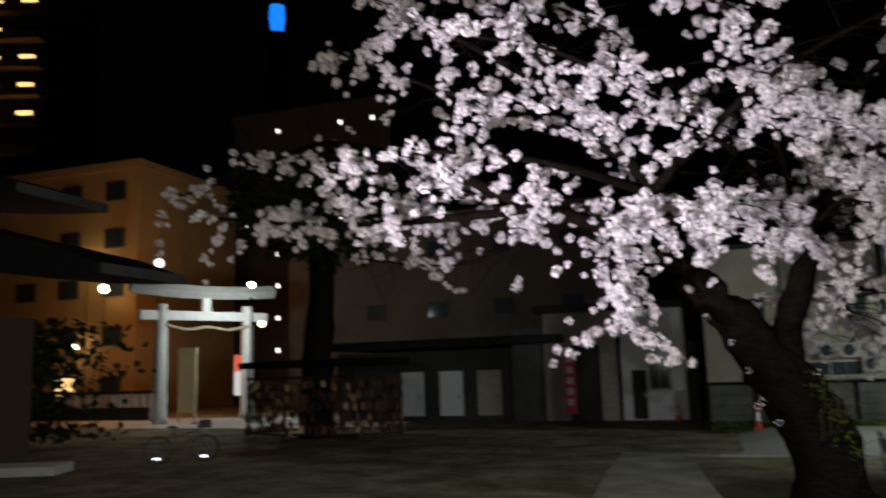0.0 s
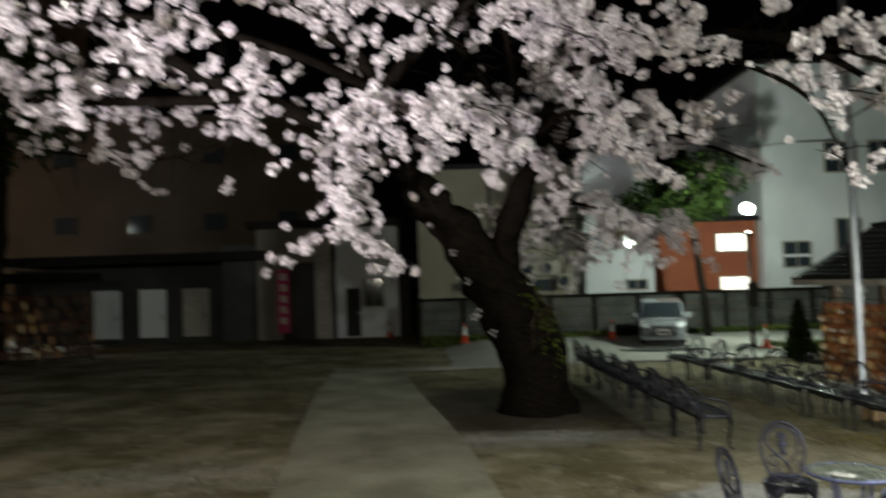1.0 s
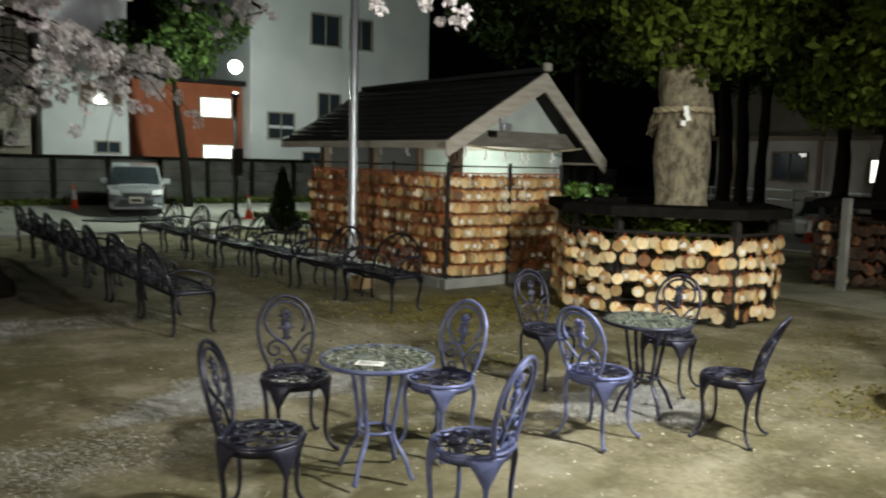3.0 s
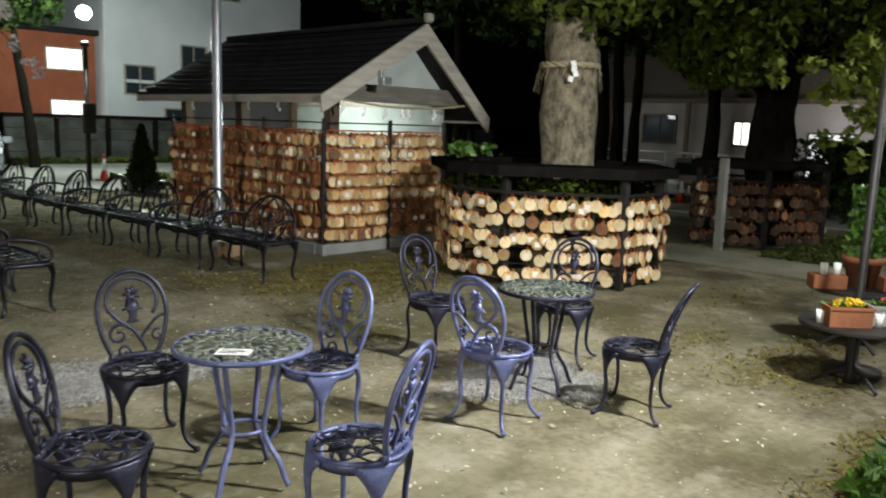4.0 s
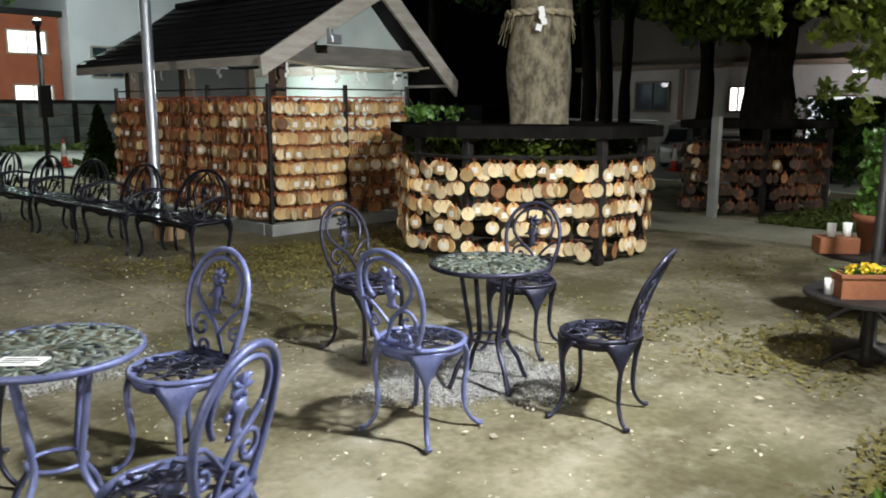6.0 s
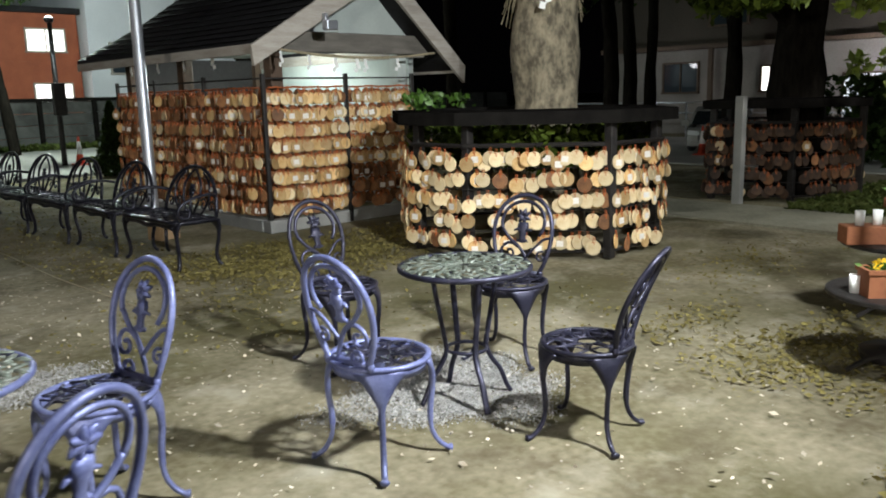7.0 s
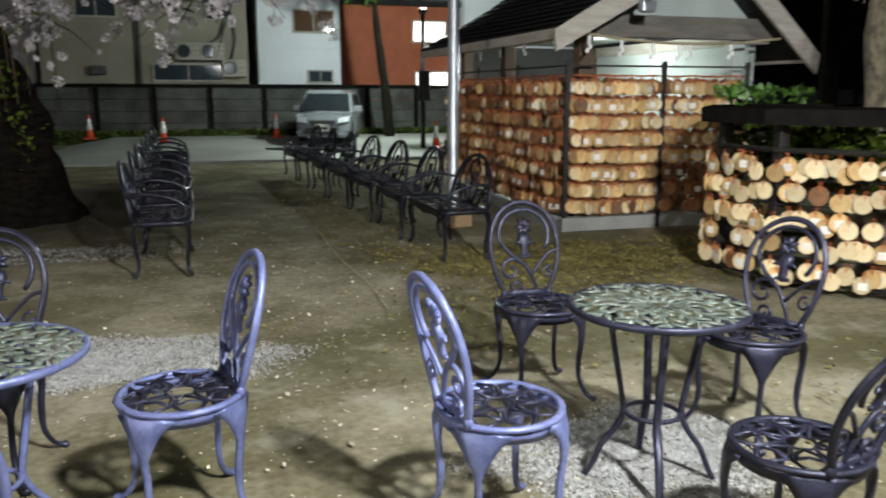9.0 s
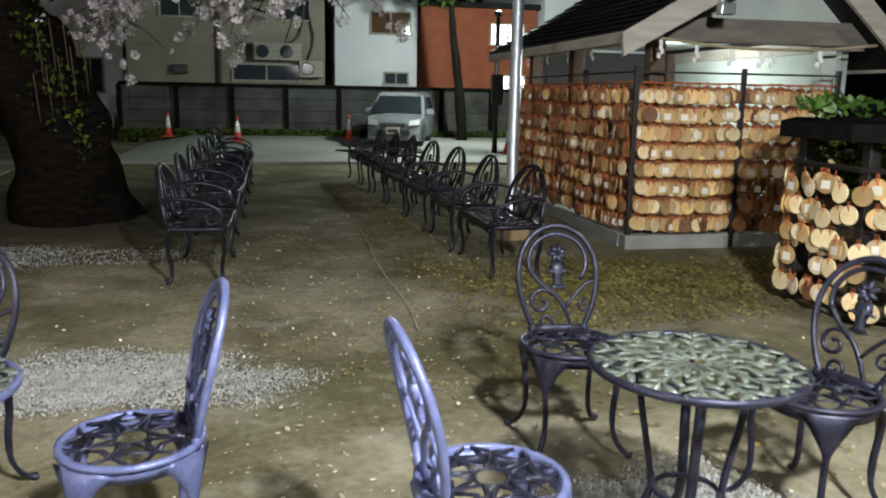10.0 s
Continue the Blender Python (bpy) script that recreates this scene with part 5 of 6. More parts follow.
# ---- shrine gate, far ring, town ----
def torii():
    ob = thing("torii_gate", "white stone torii gate lit by a lamp", "torii gate", pose(-26.2, 36, 0, 0, 0, 62))
    for s in (-1, 1):
        part("pillar", lathe(bmesh.new(), [(0.44, 0), (0.36, 0.4), (0.30, 6.2)], 16, (s * 2.5, 0, 0)), STONE_WHITE, ob, "", True)
    bm = bmesh.new()
    tube(bm, [(x, 0, 6.9 + 0.012 * x * x) for x in np.linspace(-4.2, 4.2, 13)], 0.28, 4, False, (0, 0, 1), 0.36)
    part("lintel", bm, KERB, ob, "weathered grey lintel")
    part("tie_beam", boxes(((0, 0, 5.6), (7.4, 0.35, 0.5)), bevel=0.03), STONE_WHITE, ob)
    part("strut", boxes(((0, 0, 6.2), (0.5, 0.3, 0.8)), bevel=0.03), STONE_WHITE, ob)
    bm = bmesh.new()
    tube(bm, smooth_line([(-2.4, -0.3, 5.1), (-1.2, -0.3, 4.85), (0, -0.3, 5.0), (1.2, -0.3, 4.85), (2.4, -0.3, 5.1)], 4), 0.09, 6)
    part("straw_rope", bm, STRAW, ob)
    return ob


street = part("pavement", prism(bmesh.new(), [(-42.0, 31.5), (-14.0, 30.5), (-13.0, 38.5), (-42.0, 38.5)], -0.05, 0.014), STREET_LIT)
tagged(street, "street before the shrine gate, lamplight put into its pale colour", "pavement", "", "structure")
torii()
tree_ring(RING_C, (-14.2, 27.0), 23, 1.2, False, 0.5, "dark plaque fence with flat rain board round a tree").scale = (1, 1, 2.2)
leafy_tree("yard_tree", "dark tree trunk rising from the plaque fence", (-14.2, 26.2), [(0, 0, 0), (0, 0, 2.5), (0.2, 0, 5), (0.3, 0, 9)], [0.7, 0.55, 0.5, 0.35], BARK_DARK, [((0, 0, 8.5), (3.5, 3.5, 2.2), 120)], 20, LEAF_DARK, 0.12, 0.6, 35)


def bicycle():
    ob = thing("bicycle", "parked bicycle with bright wheel reflectors", "bicycle", pose(-14.0, 18.0, 0, 0, 0, 38))
    for x in (-0.62, 0.62):
        bm = bmesh.new()
        tube(bm, [(x + 0.36 * math.cos(a), 0, 0.38 + 0.36 * math.sin(a)) for a in (2 * math.pi * i / 24 for i in range(24))], 0.022, 6, True)
        w = part("wheel", bm, RUBBER, ob, "", True)
        bm = bmesh.new()
        for k in range(8):
            a = math.pi * k / 8
            tube(bm, [(x + 0.34 * math.cos(a), 0, 0.38 + 0.34 * math.sin(a)), (x - 0.34 * math.cos(a), 0, 0.38 - 0.34 * math.sin(a))], 0.003, 3)
        part("spokes", bm, STEEL, w)
        part("reflector", boxes(((x - 0.03, -0.03, 0.16), (0.17, 0.02, 0.06)), bevel=0.01), REFLECTOR, w, "white reflector, its glint given as a glow")
    bm = bmesh.new()
    for a, b in (((-0.62, 0, 0.38), (-0.1, 0, 0.36)), ((-0.1, 0, 0.36), (-0.22, 0, 0.95)), ((-0.22, 0, 0.85), (-0.62, 0, 0.38)), ((-0.1, 0, 0.36), (0.45, 0, 0.85)), ((-0.2, 0, 0.7), (0.44, 0, 0.9)), ((0.62, 0, 0.38), (0.42, 0, 1.0))):
        tube(bm, [a, b], 0.018, 6)
    part("frame", bm, CLAD_DARK, ob)
    bm = bmesh.new()
    tube(bm, smooth_line([(0.25, -0.28, 1.05), (0.42, -0.2, 1.08), (0.42, 0, 1.02), (0.42, 0.2, 1.08), (0.25, 0.28, 1.05)], 3), 0.014, 6)
    part("handlebar", bm, STEEL, ob)
    part("saddle", boxes(((-0.25, 0, 0.99), (0.26, 0.16, 0.06)), bevel=0.025), RUBBER, ob)
    bm = boxes(((0.62, 0, 0.95), (0.3, 0.34, 0.02)), ((0.62, -0.17, 1.05), (0.3, 0.015, 0.2)), ((0.62, 0.17, 1.05), (0.3, 0.015, 0.2)), ((0.77, 0, 1.05), (0.015, 0.34, 0.2)), ((0.47, 0, 1.05), (0.015, 0.34, 0.2)))
    part("basket", bm, BLACK_IRON, ob)
    return ob


bicycle()


def far_block(name, label, x, y, w, d, h, wall, floors, cols, pane, lit, seed, turn=0.0, size=(1.2, 1.2), balcony=False):
    rng = random.Random(seed)
    ob = thing(name, label, "building", pose(x, y, 0, 0, 0, turn))
    part("wall", boxes(((0, d / 2, h / 2), (w, d, h))), wall, ob)
    part("roof", boxes(((0, d / 2, h + 0.3), (w + 0.4, d + 0.4, 0.6))), wall, ob)
    for f in range(floors):
        for c in range(cols):
            m = pane if rng.random() < lit else GLASS_DARK
            wx, wz = -w / 2 + (c + 0.5) * w / cols, (f + 0.55) * h / floors
            win = part("window", boxes(((wx, -0.05, wz), (size[0] + 0.2, 0.08, size[1] + 0.2))), TOWER_WALL, ob)
            part("pane", boxes(((wx, -0.1, wz), (size[0], 0.04, size[1]))), m, win)
        if balcony:
            part("balcony", boxes(((0, -0.9, f * h / floors + 0.55), (w, 1.8, 0.2)), ((0, -1.75, f * h / floors + 1.1), (w, 0.12, 1.0))), HOUSE_ORANGE, ob)
    return ob


far_block("tower_block", "tall dark apartment tower with warm lit balconies", -97.5, 80, 20, 18, 75, TOWER_WALL, 18, 4, WINDOW_WARM, 0.9, 3, 20, (2.2, 1.1), True)
far_block("apartment_block", "ochre tiled apartment block under sodium light", -50.5, 45, 24, 12, 17.5, HOUSE_ORANGE, 5, 6, WINDOW_WARM, 0.15, 4, 0, (1.6, 1.2))
far_block("apartment_block", "dark apartment block with small lit windows", -34, 62, 16, 12, 26, TOWER_WALL, 9, 5, WINDOW_LIT, 0.3, 5, 0, (0.28, 0.4))
far_block("apartment_block", "dark building behind the storehouse", -17, 48, 22, 12, 12, TOWER_WALL, 3, 5, WINDOW_LIT, 0.0, 6, 0, (1.2, 1.0))
beacon = part("beacon_tower", lathe(bmesh.new(), [(4.5, 0), (3.4, 60), (2.6, 98), (3.2, 104)], 12), TOWER_WALL)
beacon.matrix_basis = pose(-120, 200, 0)
tagged(beacon, "slim dark tower with a blue lit crown far away", "tower")
part("beacon_crown", lathe(bmesh.new(), [(1.8, 105), (2.4, 109), (2.2, 113)], 10), BLUE_GLOW, beacon, "blue lit crown")


# ---- hall roof, balustrade and signs by the gate ----
def shrine_hall():
    ob = thing("shrine_hall", "shrine hall with dark curved tiled roof", "building", pose(-19, 14, 0))
    part("wall", boxes(((-5.5, 3, 2.2), (7, 5, 4.4))), TIMBER, ob)
    for z, x1, dep, name in ((4.75, 6.2, 1.5, "lower_roof"), (6.9, 3.6, 0.6, "upper_roof")):
        bm = bmesh.new()
        lo, hi = [], []
        for k in range(9):
            f = k / 8
            x, zz = x1 - 11 * f, z + 1.7 * f ** 1.5
            lo.append((bm.verts.new((x, -0.6 + 0.4 * f, zz)), bm.verts.new((x, 2.4, zz))))
            hi.append((bm.verts.new((x, -0.6 + 0.4 * f, zz + 0.2 + 1.5 * f ** 0.6)), bm.verts.new((x, 2.4, zz + 0.2 + 1.5 * f ** 0.6))))
        for k in range(8):
            bm.faces.new((lo[k][0], lo[k + 1][0], lo[k + 1][1], lo[k][1]))
            bm.faces.new((hi[k][0], hi[k][1], hi[k + 1][1], hi[k + 1][0]))
            bm.faces.new((lo[k][0], hi[k][0], hi[k + 1][0], lo[k + 1][0]))
            bm.faces.new((lo[k][1], lo[k + 1][1], hi[k + 1][1], hi[k][1]))
        bm.faces.new((lo[0][0], lo[0][1], hi[0][1], hi[0][0]))
        bmesh.ops.recalc_face_normals(bm, faces=bm.faces[:])
        part(name, bm, ROOF_DARK, ob)
        part("eave_board", boxes(((x1 + 0.03, 0.9, z + 0.1), (0.06, 3.0, 0.24))), CLAD_DARK, ob)
    return ob


shrine_hall()


def balustrade(x0, x1, y):
    ob = thing("stone_fence", "row of pale stone fence posts along the street", "fence", pose(0, y, 0))
    me = None
    for i in range(44):
        x = x0 + (x1 - x0) * i / 43
        post = part("post", boxes(((0, 0, 0.75), (0.3, 0.25, 1.5)), bevel=0.03), STONE_WHITE, ob) if me is None else piece("post", me, ob, Matrix())
        me = post.data
        post.matrix_basis = pose(x, 0, 0)
    part("rail", boxes((((x0 + x1) / 2, -0.16, 0.4), (x1 - x0, 0.12, 0.7))), BLACK_IRON, ob)
    part("rail", boxes((((x0 + x1) / 2, 0, 1.6), (x1 - x0 + 0.4, 0.3, 0.16))), BLACK_IRON, ob)
    return ob


balustrade(-54, -30.5, 37.0)
board = part("notice_board", boxes(((0, 0, 2.2), (1.1, 0.12, 3.4)), ((-0.5, 0, 0.3), (0.1, 0.1, 0.6)), ((0.5, 0, 0.3), (0.1, 0.1, 0.6))), mat("cream_board", (0.62, 0.52, 0.30), (0.55, 0.45, 0.26), 2, 0.8))
board.matrix_basis = pose(-26.6, 35.0, 0)
tagged(board, "tall cream notice board beside the gate", "notice board")
shop_sign = thing("street_sign", "lit red and white sign beyond the gate", "sign", pose(-26.5, 40.0, 0))
part("post", boxes(((0, 0, 0.6), (0.2, 0.2, 1.2))), BLACK_IRON, shop_sign)
part("white_panel", boxes(((0, 0, 1.9), (0.9, 0.3, 1.4)), bevel=0.02), SIGN_WALL_WHITE, shop_sign)
part("red_panel", boxes(((0, 0, 3.1), (0.9, 0.3, 0.9)), bevel=0.02), SHOP_RED, shop_sign)
slab = part("stone_slab", boxes(((0, 0, 0.12), (3.2, 1.2, 0.24)), bevel=0.03), STONE_WHITE)
slab.matrix_basis = pose(-17.4, 15.2, 0, 0, 0, 20)
tagged(slab, "pale stone slab lying on the ground", "stone slab")
for k, (x, y, z, r, m) in enumerate(((-19.9, 31.5, 4.7, 0.14, LAMP_WARM), (-42.0, 44.0, 10.5, 0.35, LAMP_WARM), (-40.0, 43.5, 8.6, 0.3, LAMP_WARM), (-43.0, 44.0, 4.6, 0.3, LAMP_WARM), (-35.0, 43.0, 10.0, 0.3, WINDOW_LIT))):
    ob = thing("wall_lamp", "warm glowing lamp on a bracket in the street", "lamp", pose(x, y, 0), "street wall lamps")
    part("stem", lathe(bmesh.new(), [(0.06, 0), (0.04, z - r)], 8), BLACK_IRON, ob)
    bm = bmesh.new()
    bmesh.ops.create_uvsphere(bm, u_segments=12, v_segments=8, radius=r, matrix=Matrix.Translation((0, 0, z)))
    part("globe", bm, m, ob, "", True)

# ---- vehicles ----
def car(m, label, paint, length=4.3, width=1.72, height=1.72):
    ob = thing("parked_van", label, "van", m)
    l, w, h = length / 2, width / 2, height
    k = h / 1.72
    prof = [(-l, 0.17), (-l - 0.05, 0.45 * k), (-l + 0.04, 0.78 * k), (-l + 0.22, 0.9 * k), (-l + 0.75, 1.0 * k), (-l + 1.45, h - 0.08), (-l + 2.0, h), (l - 0.5, h - 0.03), (l - 0.1, h - 0.15), (l + 0.02, 1.0 * k), (l, 0.22)]

    def half(y, z):
        t = max(0.0, (z - k) / (h - k))
        return w * (1 - 0.16 * t) * (0.93 if y < -l + 0.1 else 1.0)

    bm = bmesh.new()
    rows = [[bm.verts.new((f * half(y, z), y + 0.12 * abs(f) ** 3 * (1 if y < 0 else -1) * (abs(y) > l - 1), z)) for f in (-1, -0.85, -0.4, 0.4, 0.85, 1)] for y, z in prof]
    for a, b in zip(rows, rows[1:]):
        for i in range(5):
            bm.faces.new((a[i], a[i + 1], b[i + 1], b[i]))
    bm.faces.new([r[0] for r in rows])
    bm.faces.new([r[-1] for r in rows][::-1])
    bm.faces.new([rows[0][i] for i in range(6)][::-1] + [rows[-1][i] for i in range(6)])
    bmesh.ops.recalc_face_normals(bm, faces=bm.faces[:])
    body = part("body", bm, paint, ob, "", False)

    def slab_quad(name, pts, material, parent, off):
        bm = bmesh.new()
        a = [bm.verts.new(p) for p in pts]
        b = [bm.verts.new(Vector(p) + Vector(off)) for p in pts]
        bm.faces.new(a)
        bm.faces.new(b[::-1])
        for i in range(len(pts)):
            j = (i + 1) % len(pts)
            bm.faces.new((a[i], b[i], b[j], a[j]))
        bmesh.ops.recalc_face_normals(bm, faces=bm.faces[:])
        return part(name, bm, material, parent)

    y0, z0, y1, z1 = -l + 0.79, 1.04 * k, -l + 1.41, h - 0.12
    slab_quad("windscreen", [(-w * 0.9, y0 + 0.03, z0), (w * 0.9, y0 + 0.03, z0), (w * 0.78, y1, z1), (-w * 0.78, y1, z1)], GLASS_CAR, ob, (0, -0.022, 0.022))
    for s in (-1, 1):
        slab_quad("side_window", [(s * (w * 0.985), -l + 1.2, 1.05 * k), (s * w * 0.985, l - 0.4, 1.05 * k), (s * w * 0.875, l - 0.55, h - 0.12), (s * w * 0.875, -l + 1.75, h - 0.12)], GLASS_CAR, ob, (s * 0.012, 0, 0))
        slab_quad("headlight", [(s * w * 0.55, -l + 0.02, 0.68 * k), (s * w * 0.93, -l + 0.12, 0.72 * k), (s * w * 0.93, -l + 0.2, 0.88 * k), (s * w * 0.58, -l + 0.09, 0.83 * k)], HEADLIGHT, ob, (0, -0.03, 0.01))
        part("mirror", boxes(((s * (w + 0.1), -l + 1.2, 1.1 * k), (0.2, 0.1, 0.16)), bevel=0.03), paint, ob)
        for y in (-l + 0.8, l - 0.85):
            wheel = part("wheel", boxes(((s * (w - 0.12), y, 0.32), (0.16, 0.3, 0.3)), bevel=0.05), STEEL, ob)
            bm = bmesh.new()
            tube(bm, [(s * (w - 0.1), y + 0.25 * math.cos(a), 0.32 + 0.25 * math.sin(a)) for a in (2 * math.pi * i / 20 for i in range(20))], 0.07, 6, True, (1, 0, 0), 0.1)
            part("tyre", bm, RUBBER, wheel, "", True)
    part("grille", boxes(((0, -l - 0.02, 0.7 * k), (w * 0.9, 0.06, 0.1)), bevel=0.01), CLAD_DARK, ob)
    part("lower_intake", boxes(((0, -l - 0.04, 0.36), (w * 1.2, 0.06, 0.12)), bevel=0.01), CLAD_DARK, ob)
    plate = part("number_plate", boxes(((0, -l - 0.07, 0.54 * k), (0.33, 0.03, 0.165)), bevel=0.005), LABEL, ob)
    part("text_bar", boxes(((0, -l - 0.088, 0.53 * k), (0.24, 0.006, 0.07))), INK, plate)
    part("bumper", boxes(((0, -l - 0.02, 0.22), (w * 1.75, 0.1, 0.1)), bevel=0.03), paint, ob)
    return ob


car(pose(7.15, 24.7, 0.16, 0, 0, -15), "silver minivan parked on the lane by the wall", CAR_PAINT, 3.6, 1.32, 1.3)
car(pose(20.8, 12.9, 0.02, 0, 0, -65), "small grey van parked on the drive", KERB, 3.2, 1.4, 1.0)

# Thin black sheet laid on the lane as the van's dark shadow.
van_shadow = part("tarpaulin", prism(bmesh.new(), [(-0.7, -0.1), (0.1, -0.55), (1.3, -0.5), (1.3, 0.3), (0.3, 0.5)], 0.0, 0.035), RUBBER)
van_shadow.matrix_basis = pose(6.0, 22.55, 0.115, 1.5)
tagged(van_shadow, "flat black sheet in place of the van's shadow on the lane", "tarpaulin")

# ---- plants along the lane ----
leafy_tree("pine_tree", "pine tree with slanting trunk before the brick building", (8.97, 25.8), [(0, 0, 0.1), (-0.1, 0, 1.5), (-0.3, 0, 3.0), (-0.45, 0, 4.6)], [0.15, 0.12, 0.1, 0.06], BARK_DARK, [((-0.9, -0.3, 4.5), (1.9, 1.4, 0.6), 60), ((0.2, 0, 5.4), (1.5, 1.4, 0.6), 40)], 40, LEAF_DARK, 0.06, 0.3, 41)


def conifer(x, y, h, seed):
    ob = thing("conifer_shrub", "small dark conifer shrub by the lane", "shrub", pose(x, y, 0))
    part("stem", lathe(bmesh.new(), [(0.05, 0), (0.02, h * 0.8)], 8), BARK_DARK, ob)
    rng = np.random.default_rng(seed)
    z = rng.uniform(0.03, 1, 2600)
    a = rng.uniform(0, 2 * math.pi, 2600)
    r = (1 - z) * 0.42 * rng.uniform(0.5, 1.05, 2600) + 0.03
    flakes("foliage", np.stack([r * np.cos(a), r * np.sin(a), z * h], 1), 0.035, LEAF_DARK, ob, 1.6, False, 0.4, "stuff", "", seed)
    return ob


conifer(9.15, 19.9, 1.45, 51)
stub = part("wooden_post", lathe(bmesh.new(), [(0.09, 0), (0.085, 0.75), (0.06, 0.8)], 10), TIMBER)
stub.matrix_basis = pose(9.75, 21.6, 0.04)
tagged(stub, "short dark wooden post by the lane", "post")
marker = part("marker_post", boxes(((0, 0, 0.67), (0.11, 0.11, 1.34)), bevel=0.012), KERB)
marker.matrix_basis = pose(12.3, 8.25, 0)
tagged(marker, "plain grey upright post standing in the dirt", "post")

rng = np.random.default_rng(61)


def grass_patch(x0, x1, y0, y1, n, z, label, material=GRASS, size=0.035):
    c = np.stack([rng.uniform(x0, x1, n), rng.uniform(y0, y1, n), rng.uniform(0.0, z, n)], 1)
    return tagged(flakes("grass", c, size, material, None, 1.6, False, 0.4, "stuff", label, n), "", "grass")


grass_patch(-0.2, 16, 27.1, 27.65, 7000, 0.34, "rough green grass along the foot of the wall", GRASS, 0.06)
grass_patch(9.6, 16.0, 20.6, 23.2, 9000, 0.2, "short green grass beside the lane")
grass_patch(12.2, 15.5, 6.4, 7.6, 4000, 0.06, "short green grass round the far tree fence")
grass_patch(5.15, 6.5, 3.75, 4.2, 2600, 0.09, "low green weeds at the edge of the dirt", LEAF_BRIGHT, 0.04)
c = np.stack([rng.uniform(-0.95, 0.9, 5200), rng.uniform(-0.95, 0.95, 5200), rng.uniform(0.75, 1.14, 5200)], 1) + (9.1, 8.9, 0)
tagged(flakes("shrub", c, 0.03, LEAF, None, 1.5, False, 0.4, "stuff", "low green shrubs planted round the tree foot", 62), "", "shrub")
for x, y in ((7.95, 9.2), (8.1, 9.5), (8.35, 9.75), (8.6, 9.95), (8.95, 10.1), (9.3, 10.1)):
    q = rng.normal(size=(30, 3)) * (0.07, 0.07, 0.035) + (x, y, 1.4)
    tagged(flakes("sapling", np.concatenate([q, rng.normal(size=(10, 3)) * (0.02, 0.02, 0.06) + (x, y, 1.24)]), 0.035, LEAF_BRIGHT, None, 1.3, False, 0.3, "stuff", "bright green leafy sapling above the fence board", int(x * 100)), "", "sapling")
q = np.concatenate([rng.normal(size=(70, 3)) * (0.14, 0.1, 0.3) + (2.0, 12.92, 1.5), rng.normal(size=(60, 3)) * (0.1, 0.08, 0.3) + (1.75, 12.95, 1.95), rng.normal(size=(30, 3)) * (0.07, 0.06, 0.18) + (2.15, 12.9, 1.0)])
sprout = thing("trunk_sprout", "fresh green shoots growing from the cherry trunk", "sprout", pose(0, 0, 0))
bm = bmesh.new()
for k in range(9):
    x, z = 1.7 + 0.06 * k, 1.0 + 0.09 * (k * 5 % 9)
    tube(bm, smooth_line([(x, 13.15, z), (x + 0.03, 12.98, z + 0.2), (x + 0.02, 12.92, z + 0.55)], 3), 0.005, 4)
part("stem", bm, TIMBER, sprout)["kind"] = "stuff"
flakes("foliage", q, 0.024, LEAF, sprout, 1.4, False, 0.4, "stuff", "", 64)
q = np.stack([rng.normal(19.0, 0.42, 4200), rng.normal(8.6, 0.5, 4200), rng.uniform(0.1, 1.6, 4200)], 1)
tagged(flakes("hedge_bush", q, 0.06, LEAF_DARK, None, 1.3, False, 0.4, "stuff", "round dark bush beside the drive", 65), "", "bush")
q = np.stack([rng.normal(-24.5, 1.6, 2600), rng.normal(22, 1.2, 2600), rng.uniform(0.2, 4.5, 2600)], 1)
tagged(flakes("hedge_bush", q, 0.13, LEAF_DARK, None, 1.3, False, 0.4, "stuff", "tall dark bushes beside the shrine hall", 66), "", "bush")

# ---- rope and paper on the near tree ----
rope = thing("shrine_rope", "straw rope with frayed ends tied round the trunk", "rope", pose(9.09, 8.73, 2.4))
bm = bmesh.new()
for k in (0, 1):
    tube(bm, [((0.325 + 0.012 * math.sin(9 * a + 3 * k)) * math.cos(a), (0.325 + 0.012 * math.sin(9 * a + 3 * k)) * math.sin(a), 0.02 * math.cos(9 * a + 3 * k)) for a in (2 * math.pi * i / 48 for i in range(48))], 0.022, 6, True)
part("rope_coil", bm, STRAW, rope, "", True)
bm = bmesh.new()
for k in range(36):
    a = random.uniform(0, 2 * math.pi)
    d = Vector((math.cos(a), math.sin(a), 0))
    n = random.uniform(0.08, 0.42) * random.uniform(0.4, 1)
    tube(bm, [d * 0.335, d * 0.36 + Vector((0, 0, -n * 0.5)), d * (0.355 + random.uniform(0, 0.05)) + Vector((random.uniform(-0.03, 0.03), 0, -n))], 0.005, 3)
part("straw_fringe", bm, STRAW, rope)["kind"] = "stuff"
paper_streamer(8.79, 8.46, 2.44, 1.15, -40)

